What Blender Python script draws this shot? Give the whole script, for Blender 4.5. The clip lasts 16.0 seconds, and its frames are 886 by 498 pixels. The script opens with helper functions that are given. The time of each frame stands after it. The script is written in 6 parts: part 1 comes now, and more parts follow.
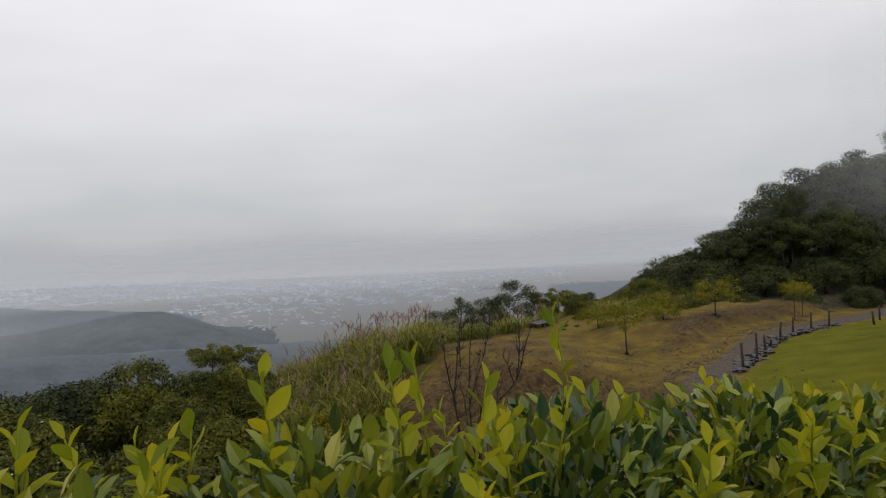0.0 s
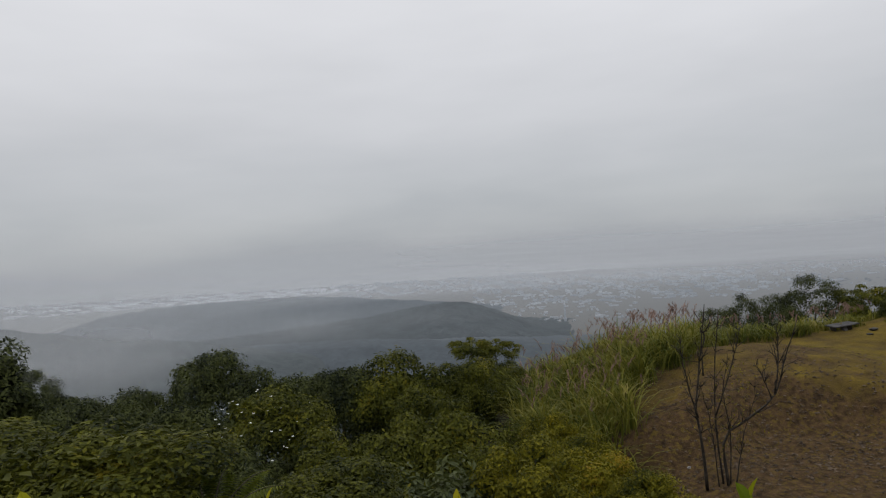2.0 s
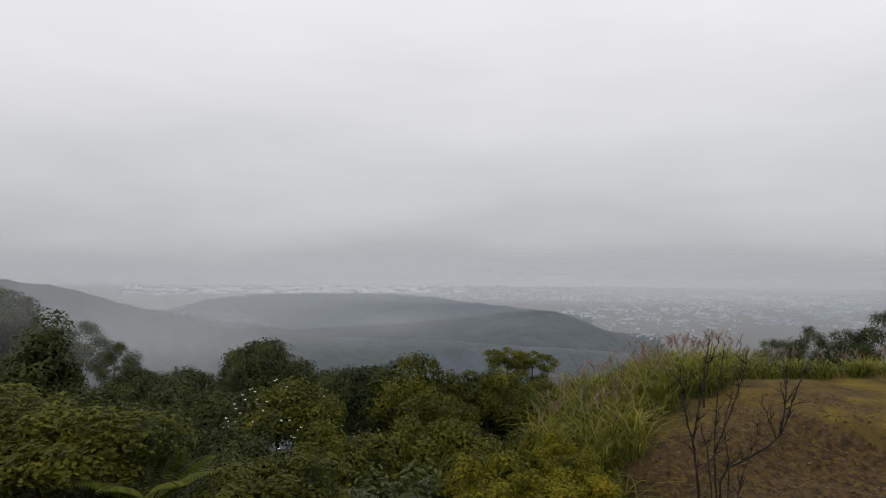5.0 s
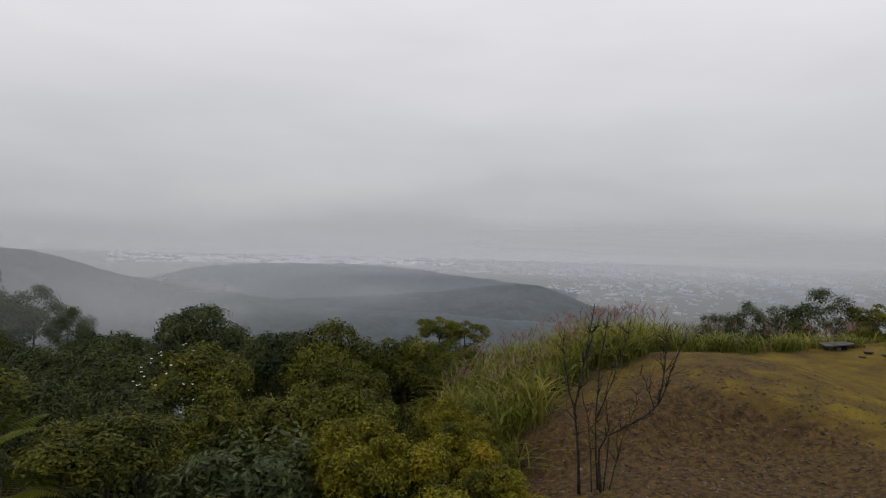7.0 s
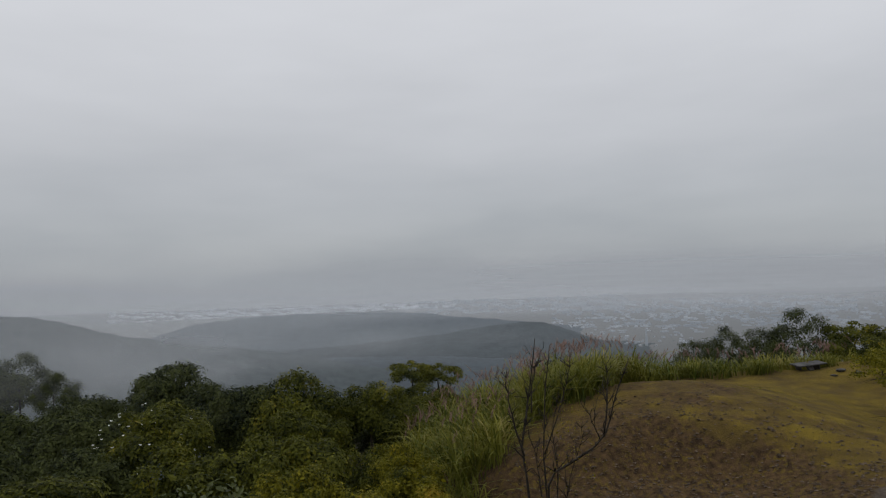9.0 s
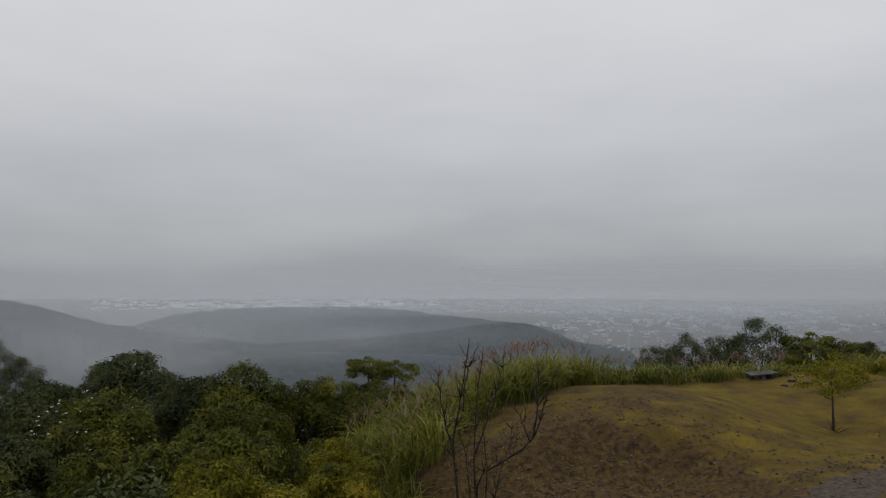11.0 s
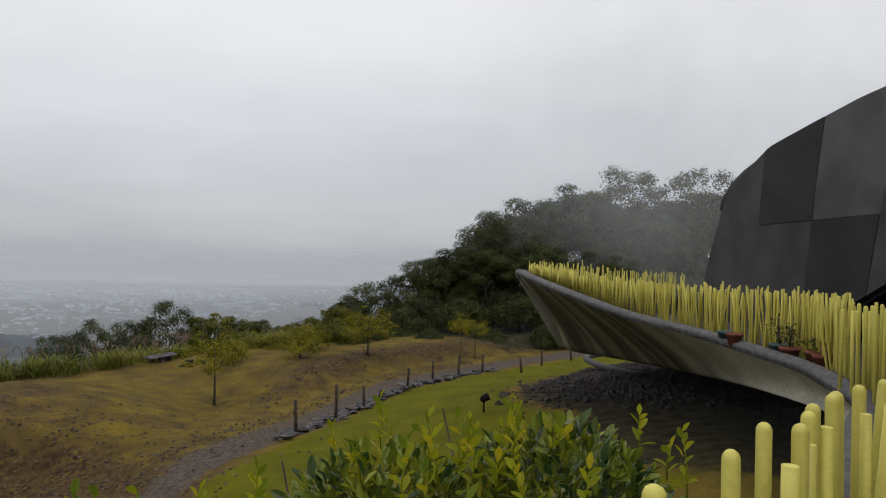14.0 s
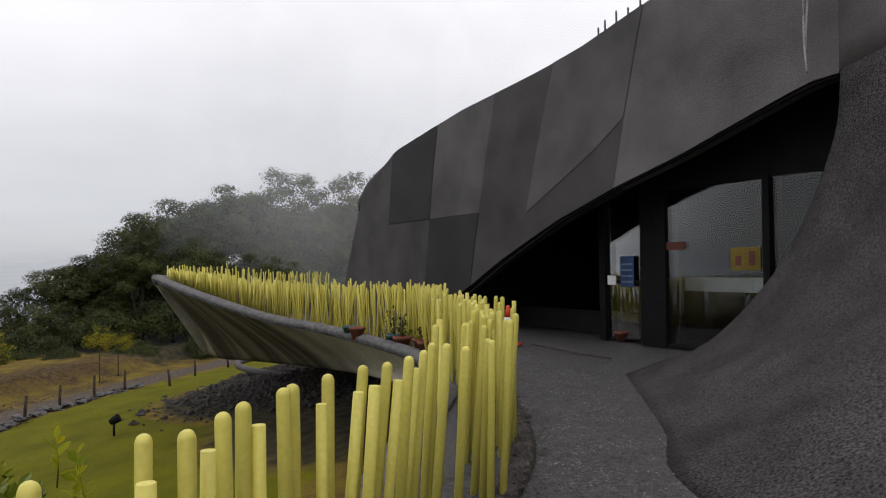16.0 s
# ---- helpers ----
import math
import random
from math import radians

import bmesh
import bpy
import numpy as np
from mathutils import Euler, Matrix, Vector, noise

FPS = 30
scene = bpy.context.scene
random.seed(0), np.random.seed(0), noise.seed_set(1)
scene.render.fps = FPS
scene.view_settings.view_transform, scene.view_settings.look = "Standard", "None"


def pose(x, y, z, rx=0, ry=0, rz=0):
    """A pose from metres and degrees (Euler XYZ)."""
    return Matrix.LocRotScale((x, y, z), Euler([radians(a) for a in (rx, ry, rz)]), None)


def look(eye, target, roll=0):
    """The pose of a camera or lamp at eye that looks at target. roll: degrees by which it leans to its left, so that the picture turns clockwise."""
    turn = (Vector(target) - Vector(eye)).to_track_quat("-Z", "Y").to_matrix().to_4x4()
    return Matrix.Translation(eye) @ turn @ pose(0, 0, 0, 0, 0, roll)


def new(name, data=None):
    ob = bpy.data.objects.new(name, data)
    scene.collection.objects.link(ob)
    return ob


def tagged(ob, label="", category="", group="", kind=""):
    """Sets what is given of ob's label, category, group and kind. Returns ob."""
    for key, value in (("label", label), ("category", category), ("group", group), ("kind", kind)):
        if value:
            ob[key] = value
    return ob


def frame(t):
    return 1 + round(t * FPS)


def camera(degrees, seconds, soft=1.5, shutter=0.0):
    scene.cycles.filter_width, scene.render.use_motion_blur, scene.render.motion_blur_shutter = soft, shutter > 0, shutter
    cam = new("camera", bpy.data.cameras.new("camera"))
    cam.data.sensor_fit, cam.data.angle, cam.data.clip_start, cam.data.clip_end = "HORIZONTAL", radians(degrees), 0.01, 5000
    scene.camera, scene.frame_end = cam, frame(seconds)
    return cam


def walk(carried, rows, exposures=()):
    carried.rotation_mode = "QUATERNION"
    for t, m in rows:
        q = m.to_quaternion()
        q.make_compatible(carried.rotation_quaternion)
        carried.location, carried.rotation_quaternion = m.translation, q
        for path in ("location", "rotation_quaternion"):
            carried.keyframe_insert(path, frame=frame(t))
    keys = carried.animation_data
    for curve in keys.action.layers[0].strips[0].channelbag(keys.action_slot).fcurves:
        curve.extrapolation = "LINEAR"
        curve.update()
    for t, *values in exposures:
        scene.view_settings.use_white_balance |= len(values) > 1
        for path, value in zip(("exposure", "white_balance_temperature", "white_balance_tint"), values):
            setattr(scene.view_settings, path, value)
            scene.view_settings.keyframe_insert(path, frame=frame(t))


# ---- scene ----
cam = camera(65.4, 16.0, soft=1.15)
EXPOSURE = [(0, 0.38, 6580, 12), (0.5, 0.3, 6480, 11), (1.5, 0.2, 6500, 11), (2.5, 0.08, 6400, 10), (3.5, 0.16, 6500, 11), (4.5, 0.32, 6600, 11), (7, 0.22, 6600, 12), (7.5, 0.2, 6620, 12), (8, 0.06, 6500, 11), (9, -0.07, 6350, 10), (11.5, -0.04, 6450, 10), (12, -0.01, 6430, 10), (12.5, 0.07, 6400, 10), (13, 0.24, 6430, 10), (13.5, 0.27, 6450, 10), (14.5, 0.42, 6480, 12), (15, 0.55, 6500, 13), (16, 0.58, 6500, 13)]
PATH = [
    (0, (-10.387, -0.697, 1.498), (-9.574, 1.131, 1.485), -2.6),
    (0.5, (-9.857, -0.808, 1.617), (-9.408, 1.14, 1.563), -0.8),
    (1, (-9.552, -0.51, 1.615), (-9.413, 1.485, 1.607), -2.2),
    (1.5, (-9.011, -0.74, 1.682), (-9.057, 1.259, 1.734), -1.5),
    (2, (-8.512, -0.454, 1.531), (-8.515, 1.546, 1.542), -3.7),
    (2.5, (-8.071, -0.258, 1.575), (-8.011, 1.741, 1.589), -2.2),
    (3, (-7.503, -0.445, 1.569), (-7.604, 1.551, 1.521), 1.3),
    (3.5, (-6.945, -0.265, 1.507), (-7.264, 1.709, 1.507), 1.0),
    (4, (-6.845, -0.453, 1.537), (-7.18, 1.519, 1.499), -0.5),
    (4.5, (-6.365, -0.479, 1.491), (-6.708, 1.49, 1.434), 0.5),
    (4.7, (-6.341, -0.496, 1.565), (-6.615, 1.485, 1.597), 0.2),
    (6.8, (-4.142, -0.048, 1.391), (-4.418, 1.933, 1.386), 0.8),
    (7, (-3.893, -0.033, 1.424), (-4.127, 1.953, 1.377), 1.4),
    (7.5, (-3.493, -0.029, 1.432), (-3.594, 1.968, 1.482), -0.4),
    (8, (-3.103, -0.021, 1.394), (-3.252, 1.973, 1.442), 0.4),
    (8.5, (-2.719, -0.09, 1.419), (-2.893, 1.902, 1.475), 0.7),
    (9, (-2.36, -0.029, 1.431), (-2.594, 1.956, 1.506), -2.1),
    (9.2, (-2.279, -0.004, 1.404), (-2.662, 1.956, 1.493), -1.5),
    (11.5, (-0.821, 0.258, 1.391), (-0.865, 2.257, 1.444), 0.1),
    (12, (-0.465, 0.428, 1.448), (-0.26, 2.417, 1.467), 0.0),
    (12.5, (-0.22, 0.355, 1.395), (0.353, 2.271, 1.404), 0.7),
    (13, (0.034, 0.317, 1.348), (0.848, 2.143, 1.39), 0.2),
    (13.5, (0.242, 0.161, 1.373), (1.306, 1.854, 1.427), -0.9),
    (14, (0.439, 0.011, 1.423), (1.675, 1.583, 1.458), 1.1),
    (14.5, (0.842, -0.194, 1.441), (2.325, 1.148, 1.399), -0.1),
    (15, (1.073, -0.293, 1.355), (2.697, 0.875, 1.347), -1.1),
    (15.5, (1.22, -0.326, 1.384), (2.928, 0.713, 1.43), -0.0),
    (16, (1.182, -0.416, 1.385), (2.992, 0.434, 1.429), -0.9),
]
walk(cam, [(t, look(eye, target, roll)) for t, eye, target, roll in PATH], EXPOSURE)

# ---- world, light, exposure ----
world = bpy.data.worlds.new("world")
scene.world = world
world.use_nodes = True
wn, wl = world.node_tree.nodes, world.node_tree.links
background = wn["Background"]
sky = wn.new("ShaderNodeTexSky")
sky.sky_type = "NISHITA"
sky.sun_disc = False
sky.sun_elevation, sky.sun_rotation = radians(48), radians(200)
sky_gain = wn.new("ShaderNodeVectorMath")
sky_gain.operation = "SCALE"
sky_gain.inputs["Scale"].default_value = 0.006
wl.new(sky.outputs[0], sky_gain.inputs[0])
coord = wn.new("ShaderNodeTexCoord")
split = wn.new("ShaderNodeSeparateXYZ")
wl.new(coord.outputs["Generated"], split.inputs[0])
cloud_map = wn.new("ShaderNodeMapping")
cloud_map.inputs["Scale"].default_value = (1.6, 1.6, 6.0)
wl.new(coord.outputs["Generated"], cloud_map.inputs[0])
cloud = wn.new("ShaderNodeTexNoise")
cloud.inputs["Scale"].default_value, cloud.inputs["Detail"].default_value = 1.5, 4.0
cloud.inputs["Roughness"].default_value = 0.5
wl.new(cloud_map.outputs[0], cloud.inputs["Vector"])
lift = wn.new("ShaderNodeMath")
lift.operation = "MULTIPLY_ADD"
lift.inputs[1].default_value = 0.2
wl.new(cloud.outputs["Fac"], lift.inputs[0])
wl.new(split.outputs["Z"], lift.inputs[2])
ramp = wn.new("ShaderNodeValToRGB")
ramp.color_ramp.elements[0].position, ramp.color_ramp.elements[0].color = 0.0, (0.315, 0.333, 0.360, 1)
ramp.color_ramp.elements[1].position, ramp.color_ramp.elements[1].color = 0.75, (0.85, 0.85, 0.88, 1)
for at, value in ((0.1, (0.325, 0.342, 0.367, 1)), (0.17, (0.41, 0.422, 0.437, 1)), (0.29, (0.525, 0.53, 0.543, 1)), (0.44, (0.655, 0.658, 0.673, 1))):
    ramp.color_ramp.elements.new(at).color = value
wl.new(lift.outputs[0], ramp.inputs[0])
both = wn.new("ShaderNodeVectorMath")
both.operation = "ADD"
wl.new(ramp.outputs[0], both.inputs[0])
wl.new(sky_gain.outputs[0], both.inputs[1])
wl.new(both.outputs[0], background.inputs[0])
background.inputs[1].default_value = 1.0

sun = new("sun", bpy.data.lights.new("sun", "SUN"))
sun.data.energy, sun.data.angle, sun.data.color = 0.25, radians(40), (1.0, 0.96, 0.9)
sun.matrix_world = look((0, 0, 60), (17, 47, 0))


# ---- materials ----
def material(name, colour, dark=None, rough=0.8, scale=3.0, bump=0.3, bump_scale=40.0, metal=0.0, spread=0.0, island=False, detail=6.0, gloss=0.25, grain_range=0.25):
    """Principled surface: two colours mixed by broad noise, fine grain in colour and relief, optional variation per object or piece."""
    m = bpy.data.materials.new(name)
    m.use_nodes = True
    n, l = m.node_tree.nodes, m.node_tree.links
    p = n["Principled BSDF"]
    p.inputs["Roughness"].default_value, p.inputs["Metallic"].default_value = rough, metal
    p.inputs["Specular IOR Level"].default_value = gloss
    dark = dark or tuple(c * 0.6 for c in colour)
    tc = n.new("ShaderNodeTexCoord")
    geo = n.new("ShaderNodeNewGeometry")
    big, fine = n.new("ShaderNodeTexNoise"), n.new("ShaderNodeTexNoise")
    big.inputs["Scale"].default_value, big.inputs["Detail"].default_value = scale, detail
    fine.inputs["Scale"].default_value, fine.inputs["Detail"].default_value = bump_scale, 3.0
    l.new(geo.outputs["Position"] if not island else tc.outputs["Object"], big.inputs["Vector"])
    l.new(geo.outputs["Position"] if not island else tc.outputs["Object"], fine.inputs["Vector"])
    r = n.new("ShaderNodeValToRGB")
    r.color_ramp.elements[0].position, r.color_ramp.elements[0].color = 0.32, (*dark, 1)
    r.color_ramp.elements[1].position, r.color_ramp.elements[1].color = 0.68, (*colour, 1)
    l.new(big.outputs["Fac"], r.inputs[0])
    hsv = n.new("ShaderNodeHueSaturation")
    l.new(r.outputs[0], hsv.inputs["Color"])
    grain = n.new("ShaderNodeMapRange")
    grain.inputs["From Min"].default_value, grain.inputs["From Max"].default_value = 0.3, 0.7
    grain.inputs["To Min"].default_value, grain.inputs["To Max"].default_value = 1 - grain_range, 1 + grain_range
    l.new(fine.outputs["Fac"], grain.inputs[0])
    value = grain.outputs[0]
    if spread:
        info = n.new("ShaderNodeObjectInfo")
        vary = n.new("ShaderNodeMapRange")
        vary.inputs["To Min"].default_value, vary.inputs["To Max"].default_value = 1 - spread, 1 + spread
        l.new(geo.outputs["Random Per Island"] if island else info.outputs["Random"], vary.inputs[0])
        mul = n.new("ShaderNodeMath")
        mul.operation = "MULTIPLY"
        l.new(value, mul.inputs[0])
        l.new(vary.outputs[0], mul.inputs[1])
        value = mul.outputs[0]
    l.new(value, hsv.inputs["Value"])
    l.new(hsv.outputs[0], p.inputs["Base Color"])
    if bump:
        b = n.new("ShaderNodeBump")
        b.inputs["Strength"].default_value, b.inputs["Distance"].default_value = bump, 0.02
        l.new(fine.outputs["Fac"], b.inputs["Height"])
        l.new(b.outputs[0], p.inputs["Normal"])
    return m


def leaf_material(name, young, mature, old=None, rough=0.45, glow=0.35, patch=0.6, gloss=0.12, single=0.3, broad=0.85):
    """Leaves that differ piece by piece and, more broadly, branch by branch; some light passes through them."""
    m = bpy.data.materials.new(name)
    m.use_nodes = True
    n, l = m.node_tree.nodes, m.node_tree.links
    p = n["Principled BSDF"]
    p.inputs["Roughness"].default_value = rough
    p.inputs["Specular IOR Level"].default_value = gloss
    geo = n.new("ShaderNodeNewGeometry")
    noise_node = n.new("ShaderNodeTexNoise")
    noise_node.inputs["Scale"].default_value = patch
    l.new(geo.outputs["Position"], noise_node.inputs["Vector"])
    add = n.new("ShaderNodeMath")
    add.operation = "MULTIPLY_ADD"
    add.inputs[1].default_value, add.inputs[2].default_value = single, -0.1
    l.new(geo.outputs["Random Per Island"], add.inputs[0])
    mixed = n.new("ShaderNodeMath")
    l.new(add.outputs[0], mixed.inputs[0])
    scaled = n.new("ShaderNodeMath")
    scaled.operation = "MULTIPLY"
    scaled.inputs[1].default_value = broad
    l.new(noise_node.outputs["Fac"], scaled.inputs[0])
    l.new(scaled.outputs[0], mixed.inputs[1])
    r = n.new("ShaderNodeValToRGB")
    r.color_ramp.elements[0].position, r.color_ramp.elements[0].color = 0.25, (*mature, 1)
    r.color_ramp.elements[1].position, r.color_ramp.elements[1].color = 0.64, (*young, 1)
    if old:
        r.color_ramp.elements.new(0.8).color = (*old, 1)
    l.new(mixed.outputs[0], r.inputs[0])
    l.new(r.outputs[0], p.inputs["Base Color"])
    t = n.new("ShaderNodeBsdfTranslucent")
    l.new(r.outputs[0], t.inputs["Color"])
    mix = n.new("ShaderNodeMixShader")
    mix.inputs[0].default_value = glow
    l.new(p.outputs[0], mix.inputs[1])
    l.new(t.outputs[0], mix.inputs[2])
    l.new(mix.outputs[0], n["Material Output"].inputs[0])
    return m


def hazed_material(name, colour, dark, scale, thin):
    """Far country with haze put into its colour: the farther from the terrace, the more pale emission is mixed in."""
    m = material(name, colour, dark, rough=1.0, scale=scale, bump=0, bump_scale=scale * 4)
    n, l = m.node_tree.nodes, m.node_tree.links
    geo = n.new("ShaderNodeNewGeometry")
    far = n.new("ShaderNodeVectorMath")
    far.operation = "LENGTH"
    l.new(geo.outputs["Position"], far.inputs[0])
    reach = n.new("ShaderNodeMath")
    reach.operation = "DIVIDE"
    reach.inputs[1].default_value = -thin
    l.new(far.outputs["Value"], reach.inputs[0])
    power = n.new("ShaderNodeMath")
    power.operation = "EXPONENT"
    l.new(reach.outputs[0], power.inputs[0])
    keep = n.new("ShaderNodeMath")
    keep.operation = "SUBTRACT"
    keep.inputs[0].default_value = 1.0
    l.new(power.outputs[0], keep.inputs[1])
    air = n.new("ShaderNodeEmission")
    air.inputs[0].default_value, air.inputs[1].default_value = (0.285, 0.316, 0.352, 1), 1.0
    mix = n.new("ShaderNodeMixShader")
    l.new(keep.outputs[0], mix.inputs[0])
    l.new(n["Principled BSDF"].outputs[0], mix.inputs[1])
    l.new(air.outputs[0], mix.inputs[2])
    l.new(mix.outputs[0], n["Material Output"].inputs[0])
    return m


def glass_material(name, tint, rough=0.0):
    m = bpy.data.materials.new(name)
    m.use_nodes = True
    p = m.node_tree.nodes["Principled BSDF"]
    p.inputs["Base Color"].default_value = (*tint, 1)
    p.inputs["Roughness"].default_value, p.inputs["Transmission Weight"].default_value = rough, 1.0
    p.inputs["IOR"].default_value = 1.36
    return m


STUCCO = material("dark_stucco", (0.07392, 0.06952, 0.06776), (0.04048, 0.03784, 0.03696), rough=0.85, scale=0.9, bump=0.5, bump_scale=95, grain_range=0.3, detail=10.0)
STUCCO_DARK = material("black_stucco", (0.0342, 0.03285, 0.0333), (0.0225, 0.0216, 0.02205), rough=0.8, scale=1.1, bump=0.5, bump_scale=95, grain_range=0.3, detail=10.0)
STUCCO_MID = material("mid_stucco", (0.142, 0.134, 0.129), (0.08, 0.074, 0.071), rough=0.85, scale=0.9, bump=0.5, bump_scale=95, grain_range=0.3, detail=10.0)
STUCCO_PALE = material("grey_stucco", (0.1132, 0.1074, 0.1058), (0.0656, 0.06232, 0.06068), rough=0.85, scale=0.9, bump=0.5, bump_scale=95, grain_range=0.3, detail=10.0)
FLANK = material("rough_dark_render", (0.0552, 0.0504, 0.0492), (0.0252, 0.0228, 0.0222), rough=0.8, scale=1.6, bump=1.2, bump_scale=52, grain_range=1.0, detail=10.0)
CONCRETE = material("weathered_concrete", (0.27, 0.26, 0.22), (0.15, 0.145, 0.11), rough=0.9, scale=1.3, bump=0.2, bump_scale=30)
COPING = material("gravel_coping", (0.1575, 0.1537, 0.15), (0.09, 0.0885, 0.08625), rough=0.95, scale=9, bump=1.0, bump_scale=90)
GRAVEL = material("washed_gravel_floor", (0.0748, 0.07055, 0.068), (0.0255, 0.02423, 0.0238), rough=0.65, scale=22, bump=1.0, bump_scale=75, grain_range=0.75, gloss=0.4)
BLACK_METAL = material("black_metal", (0.008, 0.008, 0.0085), rough=0.7, bump=0.05, gloss=0.12)
INTERIOR = material("interior_gloom", (0.012, 0.0115, 0.011), rough=0.9, bump=0.1)
GLASS = glass_material("window_glass", (0.86, 0.9, 0.9))
YELLOW = material("yellow_paint", (0.61, 0.54, 0.115), (0.54, 0.475, 0.09), rough=0.5, scale=2.5, bump=0.08, bump_scale=45, spread=0.08, grain_range=0.07, gloss=0.4)
BARK = material("bark", (0.075, 0.06, 0.048), (0.03, 0.025, 0.02), rough=0.95, scale=6, bump=0.8, bump_scale=50)
DARK_TWIG = material("wet_twig", (0.05, 0.041, 0.031), (0.019, 0.016, 0.013), rough=0.8, scale=9, bump=0.6)
WOOD = material("weathered_stake", (0.075, 0.055, 0.042), (0.03, 0.024, 0.02), rough=0.9, scale=9, bump=0.6, bump_scale=60)
SLATE = material("slate", (0.085, 0.08, 0.076), (0.03, 0.029, 0.028), rough=0.65, scale=4, bump=0.7, bump_scale=30, spread=0.35)
LAVA = material("dark_rock", (0.07, 0.06, 0.055), (0.025, 0.022, 0.02), rough=0.9, scale=6, bump=0.8, bump_scale=40, spread=0.4)
PEBBLE = material("pebble", (0.12, 0.088, 0.058), (0.05, 0.036, 0.025), rough=0.9, scale=6, bump=0.4, spread=0.5, island=True)
TERRACOTTA = material("terracotta", (0.22, 0.07, 0.04), (0.12, 0.045, 0.03), rough=0.85, scale=8, bump=0.2)
GREEN_POT = material("green_glaze", (0.05, 0.10, 0.09), rough=0.5, scale=8, bump=0.1)
ORANGE = material("orange_plastic", (0.75, 0.09, 0.03), (0.6, 0.07, 0.03), rough=0.5, bump=0.05)
WHITE = material("white_paint", (0.72, 0.72, 0.72), (0.6, 0.6, 0.6), rough=0.6, bump=0.05)
BLUE_PRINT = material("blue_print", (0.03, 0.07, 0.16), rough=0.6, bump=0.02)
BLUE_PALE = material("pale_blue_print", (0.16, 0.22, 0.32), rough=0.6, bump=0.02)
YELLOW_PRINT = material("yellow_print", (0.2, 0.145, 0.02), rough=0.6, bump=0.02)
RED_PRINT = material("red_print", (0.14, 0.05, 0.035), rough=0.6, bump=0.02)
CABLE = material("grey_cable", (0.42, 0.41, 0.39), rough=0.6, bump=0.1)
FLOWER = material("white_petals", (0.82, 0.82, 0.78), (0.75, 0.75, 0.68), rough=0.6, bump=0)
PLUME = material("dry_plume", (0.27, 0.17, 0.135), (0.17, 0.11, 0.09), rough=1.0, scale=4, bump=0, spread=0.3, island=True)

LEAF_HEDGE = leaf_material("hedge_leaf", (0.18, 0.215, 0.016), (0.02, 0.05, 0.014), (0.3, 0.27, 0.02), rough=0.3, glow=0.2, patch=2.5, gloss=0.45, single=0.55, broad=0.65)
LEAF_YOUNG = leaf_material("young_hedge_leaf", (0.31, 0.315, 0.012), (0.11, 0.16, 0.01), (0.42, 0.35, 0.014), rough=0.45, glow=0.45, patch=3, gloss=0.12, single=0.55, broad=0.65)
LEAF_DARK = leaf_material("dark_forest_leaf", (0.072, 0.084, 0.022), (0.011, 0.0175, 0.008), rough=0.6, glow=0.2, patch=0.9)
LEAF_MID = leaf_material("green_leaf", (0.122, 0.126, 0.013), (0.012, 0.02, 0.004), (0.23, 0.185, 0.015), rough=0.55, glow=0.25, patch=0.9)
LEAF_OLIVE = leaf_material("olive_leaf", (0.235, 0.21, 0.013), (0.03, 0.04, 0.006), (0.34, 0.22, 0.02), rough=0.6, glow=0.3, patch=1.0)
LEAF_BIG = leaf_material("grey_green_leaf", (0.09, 0.105, 0.03), (0.03, 0.045, 0.014), rough=0.5, glow=0.25, gloss=0.25)
FERN = leaf_material("fern_frond", (0.14, 0.155, 0.014), (0.05, 0.07, 0.01), rough=0.5, glow=0.4)
REED = leaf_material("reed_blade", (0.235, 0.222, 0.036), (0.06, 0.08, 0.012), (0.33, 0.255, 0.095), rough=0.6, glow=0.35, patch=0.5)
LAWN_BLADE = leaf_material("lawn_blade", (0.132, 0.126, 0.002), (0.078, 0.081, 0.002), rough=0.8, glow=0.3, patch=0.7, gloss=0.04)


# ---- building helpers ----
def part(name, bm, mat, parent=None, label=""):
    """Links a bmesh as one mesh object, under a thing or a part if one is given."""
    me = bpy.data.meshes.new(name)
    bm.to_mesh(me)
    bm.free()
    me.materials.append(mat)
    ob = new(name, me)
    if parent:
        ob.parent = parent
    return tagged(ob, label)


def bulk(name, verts, faces, mat, parent=None, smooth=False):
    """A mesh object from arrays: verts (n, 3) and faces (m, k)."""
    verts, faces = np.asarray(verts, np.float32), np.asarray(faces, np.int32)
    me = bpy.data.meshes.new(name)
    k = faces.shape[1]
    me.vertices.add(len(verts))
    me.vertices.foreach_set("co", verts.ravel())
    me.loops.add(faces.size)
    me.loops.foreach_set("vertex_index", faces.ravel())
    me.polygons.add(len(faces))
    me.polygons.foreach_set("loop_start", np.arange(0, faces.size, k, dtype=np.int32))
    me.polygons.foreach_set("loop_total", np.full(len(faces), k, np.int32))
    me.polygons.foreach_set("use_smooth", np.full(len(faces), smooth))
    me.update()
    me.validate()
    me.materials.append(mat)
    ob = new(name, me)
    if parent:
        ob.parent = parent
    return ob


def thing(name, label, category, at=(0, 0, 0), group="", kind=""):
    ob = new(name)
    ob.location = at
    ob.empty_display_size = 0.2
    return tagged(ob, label, category, group, kind)


def spread(template, faces, turns, places):
    """Copies of a small shape: turns (n, 3, 3), places (n, 3)."""
    template, faces = np.asarray(template, float), np.asarray(faces)
    verts = np.einsum("nij,kj->nki", turns, template) + places[:, None]
    many = faces[None] + (np.arange(len(places)) * len(template))[:, None, None]
    return verts.reshape(-1, 3), many.reshape(-1, faces.shape[1])


